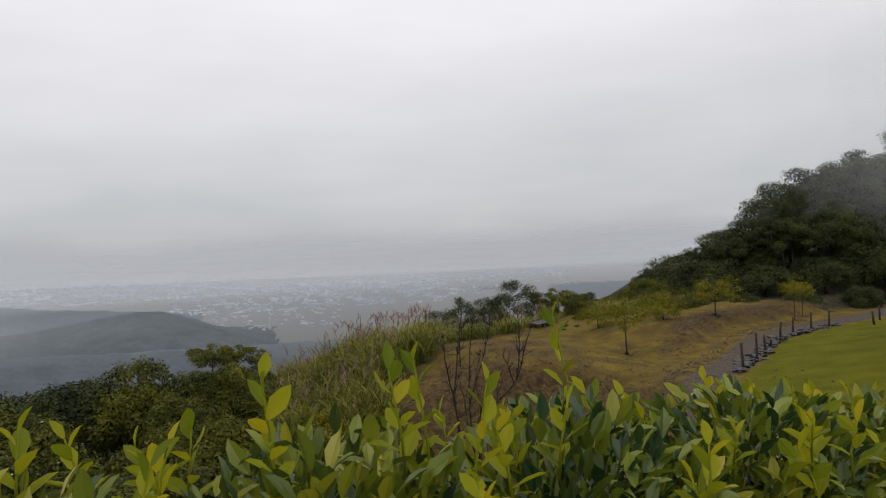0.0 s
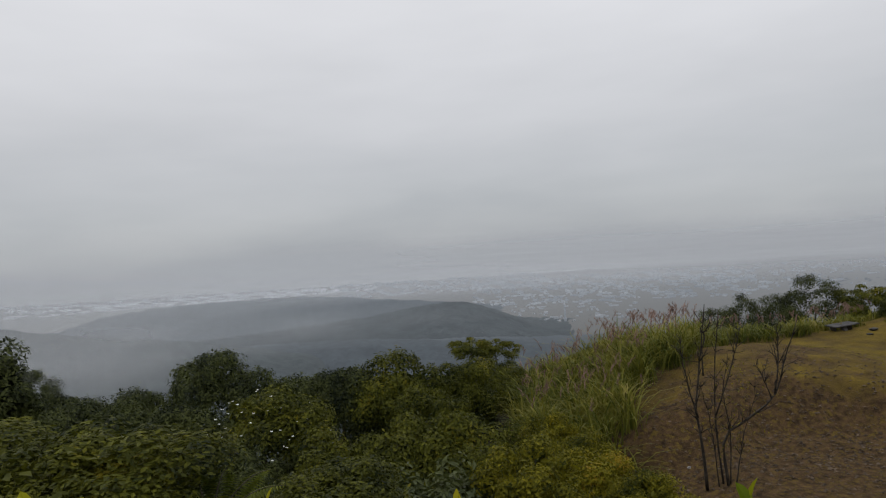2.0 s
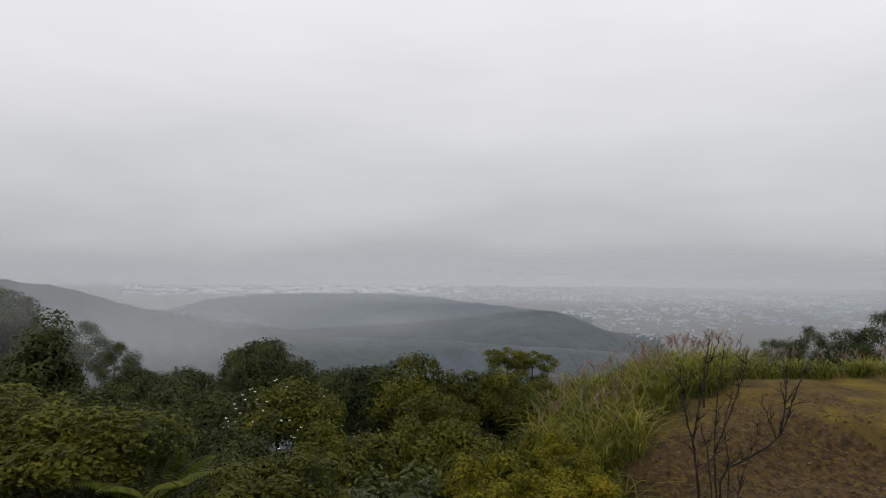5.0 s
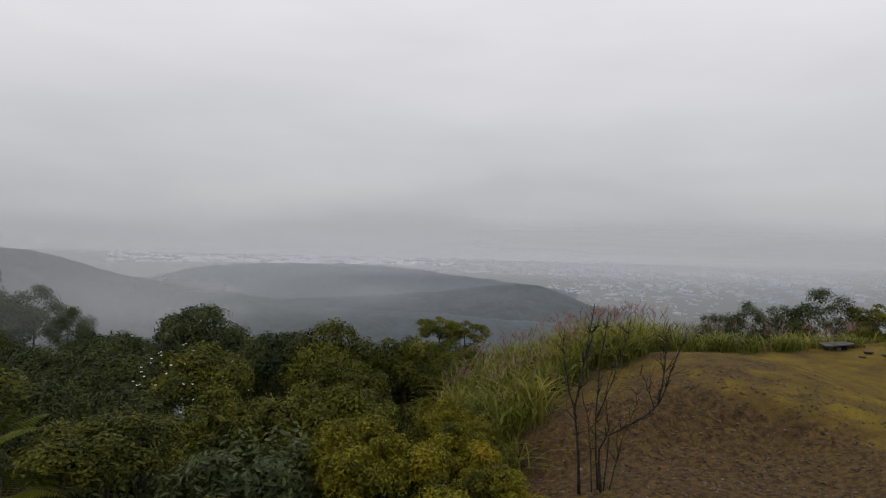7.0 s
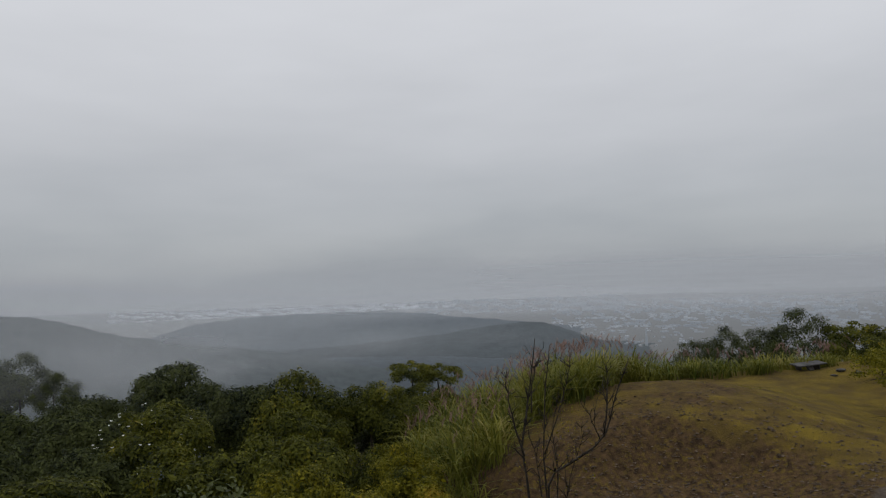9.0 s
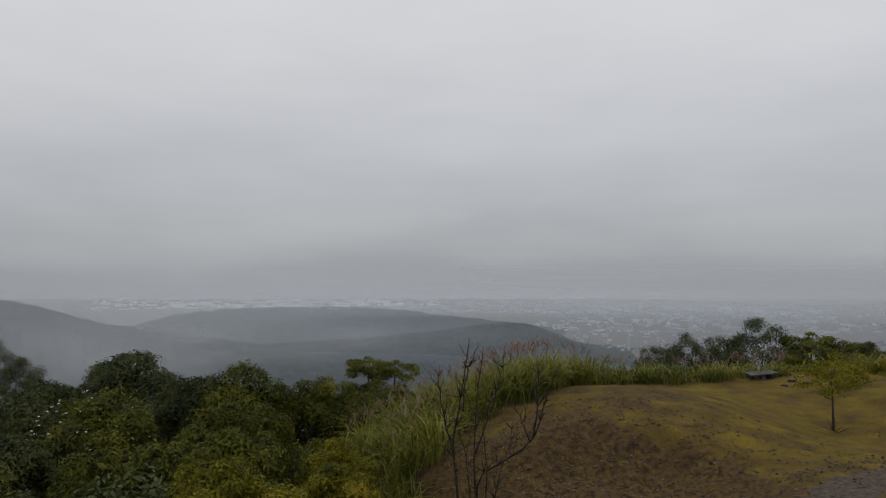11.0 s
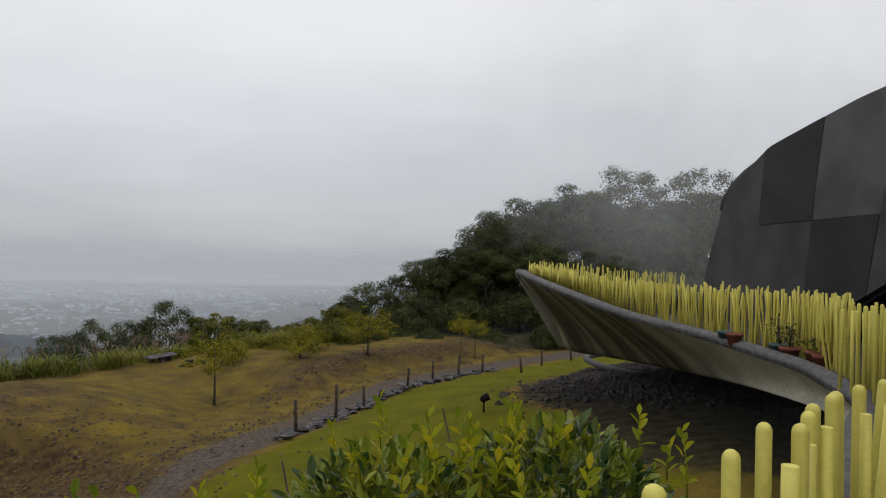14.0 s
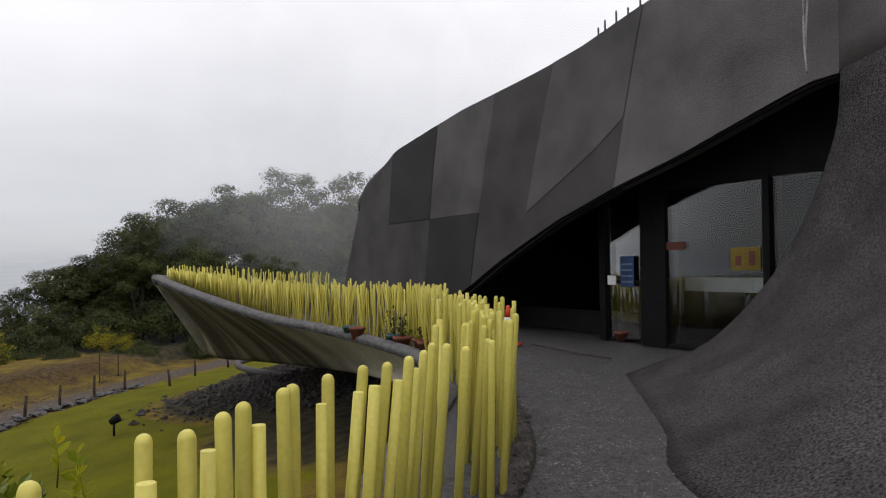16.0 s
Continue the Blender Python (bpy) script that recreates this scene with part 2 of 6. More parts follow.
def turns_for(rng, ways, size, jitter=0.5):
    """Rotations whose x axis runs along each way, rolled at random about it and mostly face up, scaled by size."""
    ways = ways + rng.normal(0, jitter, ways.shape)
    ways /= np.linalg.norm(ways, axis=1, keepdims=True) + 1e-9
    up = np.array([0, 0, 1.0]) + rng.normal(0, 0.45, ways.shape)
    side = np.cross(up, ways)
    side /= np.linalg.norm(side, axis=1, keepdims=True) + 1e-9
    over = np.cross(ways, side)
    return np.stack([ways, side, over], 2) * np.asarray(size).reshape(-1, 1, 1)


def box_bm(sx, sy, sz, at=(0, 0, 0), bevel=0.0, turn=None):
    bm = bmesh.new()
    bmesh.ops.create_cube(bm, size=1, matrix=Matrix.Translation(at) @ (turn or Matrix()) @ Matrix.Diagonal((sx, sy, sz, 1)))
    if bevel:
        bmesh.ops.bevel(bm, geom=bm.edges[:], offset=bevel, segments=2, affect="EDGES")
    return bm


def lathe(profile, sides=16, at=(0, 0, 0)):
    """A turned shape from (radius, height) pairs."""
    bm = bmesh.new()
    rings = []
    for r, z in profile:
        rings.append([bm.verts.new((at[0] + r * math.cos(a), at[1] + r * math.sin(a), at[2] + z)) for a in np.linspace(0, 2 * math.pi, sides, endpoint=False)])
    for a, b in zip(rings, rings[1:]):
        for i in range(sides):
            bm.faces.new((a[i], a[(i + 1) % sides], b[(i + 1) % sides], b[i]))
    bm.faces.new(rings[0][::-1])
    bm.faces.new(rings[-1])
    for f in bm.faces:
        f.smooth = len(f.verts) == 4
    return bm


def tube(bm, path, radii, sides=6):
    """Adds a tapered tube along points to bm."""
    path = [Vector(p) for p in path]
    rings = []
    for i, p in enumerate(path):
        way = (path[min(i + 1, len(path) - 1)] - path[max(i - 1, 0)]).normalized()
        q = way.to_track_quat("Z", "Y")
        rings.append([bm.verts.new(p + q @ Vector((radii[i] * math.cos(a), radii[i] * math.sin(a), 0))) for a in np.linspace(0, 2 * math.pi, sides, endpoint=False)])
    for a, b in zip(rings, rings[1:]):
        for i in range(sides):
            f = bm.faces.new((a[i], a[(i + 1) % sides], b[(i + 1) % sides], b[i]))
            f.smooth = True
    bm.faces.new(rings[0][::-1])
    bm.faces.new(rings[-1])


def curve_through(points, count):
    """Catmull-Rom through points, resampled evenly: (count, k)."""
    p = np.asarray(points, float)
    p = np.vstack([2 * p[0] - p[1], p, 2 * p[-1] - p[-2]])
    out = []
    for i in range(1, len(p) - 2):
        for t in np.linspace(0, 1, 24, endpoint=False):
            a, b, c, d = p[i - 1 : i + 3]
            out.append(0.5 * (2 * b + (c - a) * t + (2 * a - 5 * b + 4 * c - d) * t**2 + (3 * b - a - 3 * c + d) * t**3))
    out = np.array(out + [p[-2]])
    along = np.r_[0, np.cumsum(np.linalg.norm(np.diff(out, axis=0), axis=1))]
    want = np.linspace(0, along[-1], count)
    return np.stack([np.interp(want, along, out[:, k]) for k in range(out.shape[1])], 1)


def grid_faces(rows, cols):
    i = np.arange((rows - 1) * cols).reshape(rows - 1, cols)[:, :-1].ravel()
    return np.stack([i, i + 1, i + cols + 1, i + cols], 1)


def solid_grid(front, back):
    """A closed slab from two (rows, cols, 3) grids."""
    rows, cols = front.shape[:2]
    n = rows * cols
    f = grid_faces(rows, cols)
    faces = [f, f[:, ::-1] + n]
    idx = np.arange(n).reshape(rows, cols)
    for edge in (idx[0], idx[::-1, 0], idx[-1, ::-1], idx[:, -1]):
        faces.append(np.stack([edge[1:], edge[:-1], edge[:-1] + n, edge[1:] + n], 1))
    return np.vstack([front.reshape(-1, 3), back.reshape(-1, 3)]), np.vstack(faces)


def smooth_step(v):
    v = np.clip(v, 0, 1)
    return v * v * (3 - 2 * v)


# ---- ground ----
PATH_X = np.array([-30, -2, 3.5, 6.2, 9.1, 10.9, 15.7, 20.4, 30, 60])
PATH_Y = np.array([-8, 8.4, 13.0, 15.5, 17.3, 18.4, 21.4, 22.6, 24, 27])


def path_side(x, y):
    """Metres to the lawn side (positive) of the stone edging."""
    return (np.interp(x, PATH_X, PATH_Y) - y) * 0.75


def ripple(x, y, s, seed):
    return np.sin(x * s + seed) * np.cos(y * s * 1.13 + seed * 2.1) + 0.5 * np.sin(x * s * 2.3 + y * s * 1.7 + seed * 3.3)


def ground_z(x, y):
    x, y = np.asarray(x, float), np.asarray(y, float)
    d = path_side(x, y)
    z = np.full_like(x + y, -3.42)
    z = z - 0.3 * np.clip(-1.5 - x, 0, 40)
    z = z + 0.85 * np.exp(-((((x - 2.6) / 4.3) ** 2 + ((y - 23.6) / 4.4) ** 2) ** 1.4)) - 0.35 * np.exp(-(((x - 9.5) / 3) ** 2 + ((y - 23.5) / 3.5) ** 2))
    lip = 20.3 + 0.4 * np.sin(0.9 * x + 0.6) + 0.18 * np.sin(2.7 * x)
    z = z - 1.02 * smooth_step((lip - y) / 1.9) * (1 - smooth_step((x - 2.2) / 4))
    z = z + np.minimum(0.16 * np.clip(d, 0, 20), 1.5) * smooth_step((x - 2) / 5)
    z = z + 0.6 * smooth_step((-d - 2.5) / 1.0) * smooth_step((x - 9.5) / 4)
    z = z + 0.2 * np.exp(-(((x - 9.5) / 1.8) ** 2 + ((y - 31) / 1.5) ** 2))
    z = z + 3.3 * smooth_step((7 - y) / 6.5) * (1 - smooth_step((x - 3) / 3)) * (1 - smooth_step((-13 - x) / 10))
    z = z + 0.45 * np.exp(-((np.hypot(x - 21.2, y - 12.9) / 4.3) ** 6))
    edge = 33 + 12 * smooth_step((x - 21) / 10) + 26 * smooth_step((x - 40) / 16)
    z = z - 0.42 * np.clip(y - edge, 0, 1e4) + 0.05 * np.clip(x - 26, 0, 60) * smooth_step((y - 22) / 14)
    z = z - 0.25 * np.clip(-x - 42, 0, 1e4)
    z = z + 0.014 * ripple(x, y, 0.83, 1.0) + 0.012 * ripple(x, y, 2.3, 4.0) 
    bare = smooth_step((-d - 1.8) / 0.8)
    z = z + bare * (0.016 * ripple(y + 0.4 * x, x - 0.3 * y, 3.9, 2.0) + 0.03 * ripple(x + 0.6 * y, y - 0.5 * x, 1.7, 3.0))
    low = -190 + 1.5 * ripple(x, y, 0.004, 2.0)
    return np.maximum(z, low)


def graded(low, high, centre, step, count):
    """Coordinates close together round the centre and ever wider apart towards both ends."""
    k = np.linspace(-1, 1, count)
    out = np.empty(count)
    for side, far in ((k < 0, centre - low), (k >= 0, high - centre)):
        a = np.abs(k[side])
        lo, hi = 0.5, 14.0
        for _ in range(50):
            b = (lo + hi) / 2
            lo, hi = (b, hi) if far * np.sinh(b / (count / 2)) / np.sinh(b) > step else (lo, b)
        out[side] = np.sign(k[side] + 1e-9) * far * np.sinh(b * a) / np.sinh(b)
    return out + centre


GX = graded(-9500, 9500, 5.0, 0.17, 440)
GY = graded(-400, 9800, 19.0, 0.17, 440)
gx, gy = np.meshgrid(GX, GY)
gz = ground_z(gx, gy)


def mask_material():
    m = bpy.data.materials.new("hillside_ground")
    m.use_nodes = True
    n, l = m.node_tree.nodes, m.node_tree.links
    p = n["Principled BSDF"]
    p.inputs["Roughness"].default_value = 0.95
    p.inputs["Specular IOR Level"].default_value = 0.08
    geo = n.new("ShaderNodeNewGeometry")

    def noise_tex(scale, detail=6.0):
        t = n.new("ShaderNodeTexNoise")
        t.inputs["Scale"].default_value, t.inputs["Detail"].default_value = scale, detail
        l.new(geo.outputs["Position"], t.inputs["Vector"])
        return t.outputs["Fac"]

    def ramp_of(fac, a, b, lo=0.35, hi=0.65):
        r = n.new("ShaderNodeValToRGB")
        r.color_ramp.elements[0].position, r.color_ramp.elements[0].color = lo, (*a, 1)
        r.color_ramp.elements[1].position, r.color_ramp.elements[1].color = hi, (*b, 1)
        l.new(fac, r.inputs[0])
        return r.outputs[0]

    def blend(fac, a, b):
        x = n.new("ShaderNodeMix")
        x.data_type = "RGBA"
        l.new(fac, x.inputs[0])
        l.new(a, x.inputs[6])
        l.new(b, x.inputs[7])
        return x.outputs[2]

    def mask(name, rough_edge=0.35, scale=3.0, soft=0.12):
        a = n.new("ShaderNodeAttribute")
        a.attribute_name = name
        s = n.new("ShaderNodeMath")
        s.operation = "MULTIPLY_ADD"
        l.new(noise_tex(scale, 8.0), s.inputs[0])
        s.inputs[1].default_value = rough_edge * 2
        s.inputs[2].default_value = -rough_edge
        t = n.new("ShaderNodeMath")
        l.new(a.outputs["Fac"], t.inputs[0])
        l.new(s.outputs[0], t.inputs[1])
        r = n.new("ShaderNodeMapRange")
        r.inputs["From Min"].default_value, r.inputs["From Max"].default_value = 0.5 - soft, 0.5 + soft
        l.new(t.outputs[0], r.inputs[0])
        return r.outputs[0]

    soil = ramp_of(noise_tex(5.0, 9.0), (0.029, 0.018, 0.009), (0.116, 0.071, 0.032), 0.3, 0.7)
    moss = ramp_of(noise_tex(1.1, 10.0), (0.08, 0.054, 0.017), (0.182, 0.129, 0.017), 0.3, 0.7)
    lawn = ramp_of(noise_tex(0.9), (0.086, 0.088, 0.002), (0.127, 0.122, 0.002))
    stone = ramp_of(noise_tex(9, 9.0), (0.05, 0.039, 0.029), (0.135, 0.108, 0.084), 0.3, 0.7)
    dark_ground = ramp_of(noise_tex(3), (0.022, 0.02, 0.01), (0.06, 0.05, 0.022))
    fleck = n.new("ShaderNodeMapRange")
    fleck.inputs["From Min"].default_value, fleck.inputs["From Max"].default_value, fleck.inputs["To Max"].default_value = 0.5, 0.62, 0.55
    l.new(noise_tex(8.5, 12.0), fleck.inputs[0])
    soil = blend(fleck.outputs[0], soil, moss)
    colour = blend(mask("moss", 0.75, 1.7, 0.32), soil, moss)
    colour = blend(mask("lawn", 0.25, 2.5), colour, lawn)
    colour = blend(mask("track", 0.7, 2.6, 0.2), colour, stone)
    colour = blend(mask("dark_ground", 0.4, 2.0), colour, dark_ground)
    grain = ramp_of(noise_tex(48, 8.0), (0.5, 0.5, 0.5), (1.35, 1.35, 1.35), 0.3, 0.7)
    mul = n.new("ShaderNodeMix")
    mul.data_type, mul.blend_type = "RGBA", "MULTIPLY"
    mul.inputs[0].default_value = 1.0
    l.new(colour, mul.inputs[6])
    l.new(grain, mul.inputs[7])
    l.new(mul.outputs[2], p.inputs["Base Color"])
    b = n.new("ShaderNodeBump")
    b.inputs["Strength"].default_value, b.inputs["Distance"].default_value = 1.0, 0.03
    l.new(noise_tex(30, 9.0), b.inputs["Height"])
    l.new(b.outputs[0], p.inputs["Normal"])
    # haze over the far plain is painted: emission mixed in with distance
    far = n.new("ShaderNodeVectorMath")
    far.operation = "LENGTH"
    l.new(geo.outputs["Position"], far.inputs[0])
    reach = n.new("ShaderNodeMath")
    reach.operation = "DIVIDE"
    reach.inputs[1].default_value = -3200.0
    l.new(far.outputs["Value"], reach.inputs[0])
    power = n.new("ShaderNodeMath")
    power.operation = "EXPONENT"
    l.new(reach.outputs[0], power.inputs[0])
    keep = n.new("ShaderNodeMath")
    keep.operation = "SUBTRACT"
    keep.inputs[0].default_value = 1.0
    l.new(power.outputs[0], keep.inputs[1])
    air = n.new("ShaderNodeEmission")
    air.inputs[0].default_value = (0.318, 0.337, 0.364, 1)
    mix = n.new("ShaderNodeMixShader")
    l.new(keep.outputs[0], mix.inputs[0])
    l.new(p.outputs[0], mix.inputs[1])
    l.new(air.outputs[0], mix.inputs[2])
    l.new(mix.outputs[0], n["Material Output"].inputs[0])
    return m


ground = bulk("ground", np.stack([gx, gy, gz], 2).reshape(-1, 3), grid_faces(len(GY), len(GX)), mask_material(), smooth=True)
tagged(ground, "hillside with bare soil mound, mossy field and lawn, falling to a hazy plain", "ground", kind="structure")
side = path_side(gx, gy)
masks = {
    "track": smooth_step((side + 1.7) / 0.8) * smooth_step((0.1 - side) / 0.5),
    "lawn": smooth_step((side - 0.0) / 0.5) * smooth_step((gx - 0.5) / 3) * (1 - smooth_step((gx - 16 - 0.25 * (gy - 14)) / 2.0) * smooth_step((18.5 - gy) / 2)) * (gy > 6) * smooth_step((np.hypot(gx - 19.2, (gy - 11.6) * 0.85) - 4.6) / 1.2) * (0.35 + 0.65 * smooth_step((np.hypot(gx - 14.5, gy - 7.5) - 3.0) / 3.0)),
    "moss": np.clip(0.44 + 0.6 * smooth_step((gx - 3.5) / 4) - 0.7 * smooth_step((np.interp(gx, [-3, 2.5, 4.5, 6], [20.8, 20.6, 18.6, 16.6]) + 0.3 * np.sin(1.9 * gx) - gy) / 0.9) * smooth_step((7 - gx) / 2) + 0.18 * ripple(gx, gy, 0.9, 5.0) - 0.9 * np.exp(-((side + 3.6) / 1.1) ** 2) * smooth_step((gx - 10) / 3), 0, 1),
    # darker ground: round the hull, left slope, beyond the ridge, forest floor
    "dark_ground": np.clip(0.75 * smooth_step((5.2 - np.hypot(gx - 14.5, gy - 7.5)) / 2.5) + 0.85 * smooth_step((5.4 - np.hypot(gx - 19.2, (gy - 11.6) * 0.85)) / 1.2) + smooth_step((-5.0 - gx) / 3) + smooth_step((gy - 34 - 12 * smooth_step((gx - 21) / 10) - 26 * smooth_step((gx - 40) / 16)) / 3) + smooth_step((gx - 23) / 4) * smooth_step((gy - 25) / 4), 0, 1),
}
for key, values in masks.items():
    layer = ground.data.attributes.new(key, "FLOAT", "POINT")
    layer.data.foreach_set("value", values.ravel().astype(np.float32))
#MORE
# ---- terrace, rim and hull ----
RIM = curve_through([(-16, 0.1, 0), (-6, 0.35, 0), (-1.0, 0.85, 0), (1.0, 1.15, 0), (3.0, 1.4, 0), (4.4, 1.8, 0), (6.1, 2.35, 0), (7.4, 2.75, 0), (8.6, 3.15, 0), (9.5, 3.8, 0.01), (10.3, 4.5, 0.05), (11.1, 5.6, 0.1), (11.7, 7.1, 0.24), (12.1, 8.8, 0.4), (13.0, 11.3, 0.74), (14.1, 13.5, 1.0), (15.3, 15.3, 1.15)], 150)
BACK_RIM = curve_through([(15.3, 15.3, 1.15), (16.6, 14.6, 1.0), (18.0, 13.2, 0.7), (19.0, 11.8, 0.45), (19.6, 10.6, 0.3)], 30)


def inward(curve, width):
    """The curve moved to its right-hand side (towards the terrace) by width."""
    way = np.gradient(curve[:, :2], axis=0)
    way /= np.linalg.norm(way, axis=1, keepdims=True)
    out = curve.copy()
    out[:, 0] += way[:, 1] * width
    out[:, 1] -= way[:, 0] * width
    return out


# terrace floor: from the rim back under the building
inner = inward(RIM, 0.3)
floor_back = np.stack([np.linspace(-18, 30, 150), np.full(150, -9.0), np.zeros(150)], 1)
edge_low = inner.copy()
edge_low[:, :2] = (lambda w: np.stack([inward(RIM, float(k))[i, :2] for i, k in enumerate(w)]))(0.3 + 1.5 * np.clip(RIM[:, 2], 0, 2) + 0.5 * smooth_step((RIM[:, 0] - 8.5) / 3))
edge_low[:, 2] = np.minimum(edge_low[:, 2], 0.0) - 0.02
rows = [edge_low + (floor_back - edge_low) * f for f in (0, 0.05, 0.15, 0.35, 0.6, 1.0)]
top_grid = np.array(rows)
low_grid = top_grid - (0, 0, 0.22)
v, f = solid_grid(top_grid, low_grid)
terrace = tagged(bulk("terrace_floor", v, f, GRAVEL), "dark washed gravel terrace floor, damp", "floor", kind="structure")

# rim: rough gravel coping along the terrace's edge
outer_top, inner_top = RIM + (0, 0, 0.02), inward(RIM, 0.3) + (0, 0, 0.03)
crown_line = (outer_top + inner_top) / 2 + (0, 0, 0.05)
section = np.array([outer_top - (0, 0, 0.07), outer_top, crown_line, inner_top, inner_top - (0, 0, 0.07)])
rim = thing("terrace_rim", "rough grey gravel coping along the curved terrace edge", "coping", kind="structure")
keep = RIM[:, 0] > 0.6
bulk("coping", *solid_grid(section[:, keep], section[:, keep] * (1, 1, 0) + (section[:, keep][..., 2:] - 0.03) * (0, 0, 1)), COPING, rim, smooth=True)
b_out, b_in = BACK_RIM + (0, 0, 0.02), inward(BACK_RIM, 0.3) + (0, 0, 0.03)
b_sec = np.array([b_out - (0, 0, 0.14), b_out, (b_out + b_in) / 2 + (0, 0, 0.05), b_in, b_in - (0, 0, 0.14)])
bulk("coping", *solid_grid(b_sec, b_sec - (0, 0, 0.1)), COPING, rim, smooth=True)

# hull: the concrete shell that carries the pointed end
first = int(np.argmin(np.abs(RIM[:, 0] - 6.1)))
hull_top = curve_through(RIM[first:] - (0, 0, 0.05), 90)
hull_low = curve_through([(6.6, 2.0, -0.35), (8.4, 2.9, -0.4), (9.9, 3.9, -0.45), (12.4, 6.3, -0.72), (14.2, 8.8, -0.93), (15.7, 11.9, -1.12), (16.6, 14.0, -1.25), (17.0, 15.0, -1.15)], 90)
hull_rows = []
for k in np.linspace(0, 1, 14):
    line = hull_top + (hull_low - hull_top) * k
    sag = math.sin(math.pi * k) * 0.22
    flutes = 0.16 * math.sin(math.pi * k) * np.sin(np.linspace(0, 1, 90) ** 1.6 * 34) * smooth_step((np.linspace(0, 1, 90) - 0.55) / 0.2)
    line = line - np.outer(sag + flutes, (-0.75, 0.6, 0.35))
    hull_rows.append(line)
hull_grid = np.array(hull_rows)
hull = thing("terrace_hull", "weathered pale concrete shell under the terrace, dark streaks towards its pointed end", "shell", kind="structure")


def streaked_concrete():
    m = material("streaked_concrete", (0.46, 0.44, 0.36), (0.33, 0.32, 0.25), rough=0.9, scale=1.2, bump=0.2, bump_scale=25)
    n, l = m.node_tree.nodes, m.node_tree.links
    p = n["Principled BSDF"]
    old = p.inputs["Base Color"].links[0].from_socket
    a = n.new("ShaderNodeAttribute")
    a.attribute_name = "streak"
    t = n.new("ShaderNodeTexNoise")
    t.noise_dimensions = "1D"
    t.inputs["Scale"].default_value, t.inputs["Detail"].default_value = 14.0, 3.0
    l.new(a.outputs["Fac"], t.inputs["W"])
    r = n.new("ShaderNodeValToRGB")
    r.color_ramp.elements[0].position, r.color_ramp.elements[0].color = 0.44, (0.12, 0.11, 0.075, 1)
    r.color_ramp.elements[1].position, r.color_ramp.elements[1].color = 0.68, (0.58, 0.55, 0.42, 1)
    l.new(t.outputs["Fac"], r.inputs[0])
    x = n.new("ShaderNodeMix")
    x.data_type, x.blend_type = "RGBA", "MULTIPLY"
    only = n.new("ShaderNodeMapRange")
    only.inputs["From Min"].default_value, only.inputs["From Max"].default_value = 0.42, 0.6
    only.inputs["To Min"].default_value, only.inputs["To Max"].default_value = 0.12, 1.0
    l.new(a.outputs["Fac"], only.inputs[0])
    l.new(only.outputs[0], x.inputs[0])
    l.new(old, x.inputs[6])
    l.new(r.outputs[0], x.inputs[7])
    l.new(x.outputs[2], p.inputs["Base Color"])
    return m


shell = bulk("concrete_shell", *solid_grid(hull_grid, hull_grid + (0.22, -0.16, 0.05)), streaked_concrete(), hull, smooth=True)
streak = shell.data.attributes.new("streak", "FLOAT", "POINT")
streak.data.foreach_set("value", np.tile(np.tile(np.linspace(0, 1, 90), 14), 2).astype(np.float32))
# far side of the shell and its floor
back_low = curve_through([(17.0, 15.0, -1.15), (18.3, 13.6, -1.1), (19.4, 12.0, -1.0), (20, 10.6, -0.9)], 30)
far_grid = np.array([BACK_RIM - (0, 0, 0.08) + (back_low - BACK_RIM) * k for k in np.linspace(0, 1, 6)])
bulk("concrete_shell", *solid_grid(far_grid, far_grid + (-0.15, -0.15, 0.05)), CONCRETE, hull, smooth=True)
# the stem under the shell and the ring wall round it
bm = bmesh.new()
ring_pts = [(21.6 + 1.9 * math.cos(a), 12.4 + 2.3 * math.sin(a)) for a in np.linspace(0, 2 * math.pi, 40, endpoint=False)]
low = [bm.verts.new((x, y, -3.2)) for x, y in ring_pts]
high = [bm.verts.new((x, y, -0.6)) for x, y in ring_pts]
for i in range(40):
    bm.faces.new((low[i], low[(i + 1) % 40], high[(i + 1) % 40], high[i])).smooth = True
bm.faces.new(high)
bm.faces.new(low[::-1])
part("stem", bm, STUCCO, hull)
bm = bmesh.new()
angles = np.linspace(0, 2 * math.pi, 56)
loop = [(22.0 + 3.75 * math.cos(a), 13.0 + 4.0 * math.sin(a), -1.95 + 0.05 * math.sin(3 * a)) for a in angles]
tube(bm, loop, [0.11] * len(loop), 8)
tagged(part("ring_wall", bm, STUCCO_PALE), "low grey concrete ring wall round the shell's foot", "ring wall", kind="structure")

# inner kerb along the gravel path, wet and dark
GUTTER = curve_through([(1.2, 0.25, 0), (3.0, 0.5, 0), (4.0, 0.72, 0), (4.8, 0.9, 0), (6.1, 1.16, 0), (7.6, 1.8, 0), (8.6, 2.4, 0), (9.8, 3.1, 0), (11.0, 4.2, 0), (12.0, 5.6, 0)], 70)
gk = inward(GUTTER, -0.16)
mid = (GUTTER + gk) / 2
kerb_grid = np.array([GUTTER + (0, 0, -0.03), GUTTER + (0, 0, 0.012), mid + (0, 0, 0.02), gk + (0, 0, 0.012), gk + (0, 0, -0.03)])
tagged(bulk("kerb", *solid_grid(kerb_grid, kerb_grid - (0, 0, 0.1)), material("mossy_kerb", (0.035, 0.03, 0.02), (0.012, 0.012, 0.01), rough=0.6, scale=7, bump=0.8), smooth=True), "dark mossy kerb beside the gravel path", "kerb", kind="structure")

# ---- building ----
building = thing("building", "dark stucco building with grey panels and a slanting glazed entrance", "building")
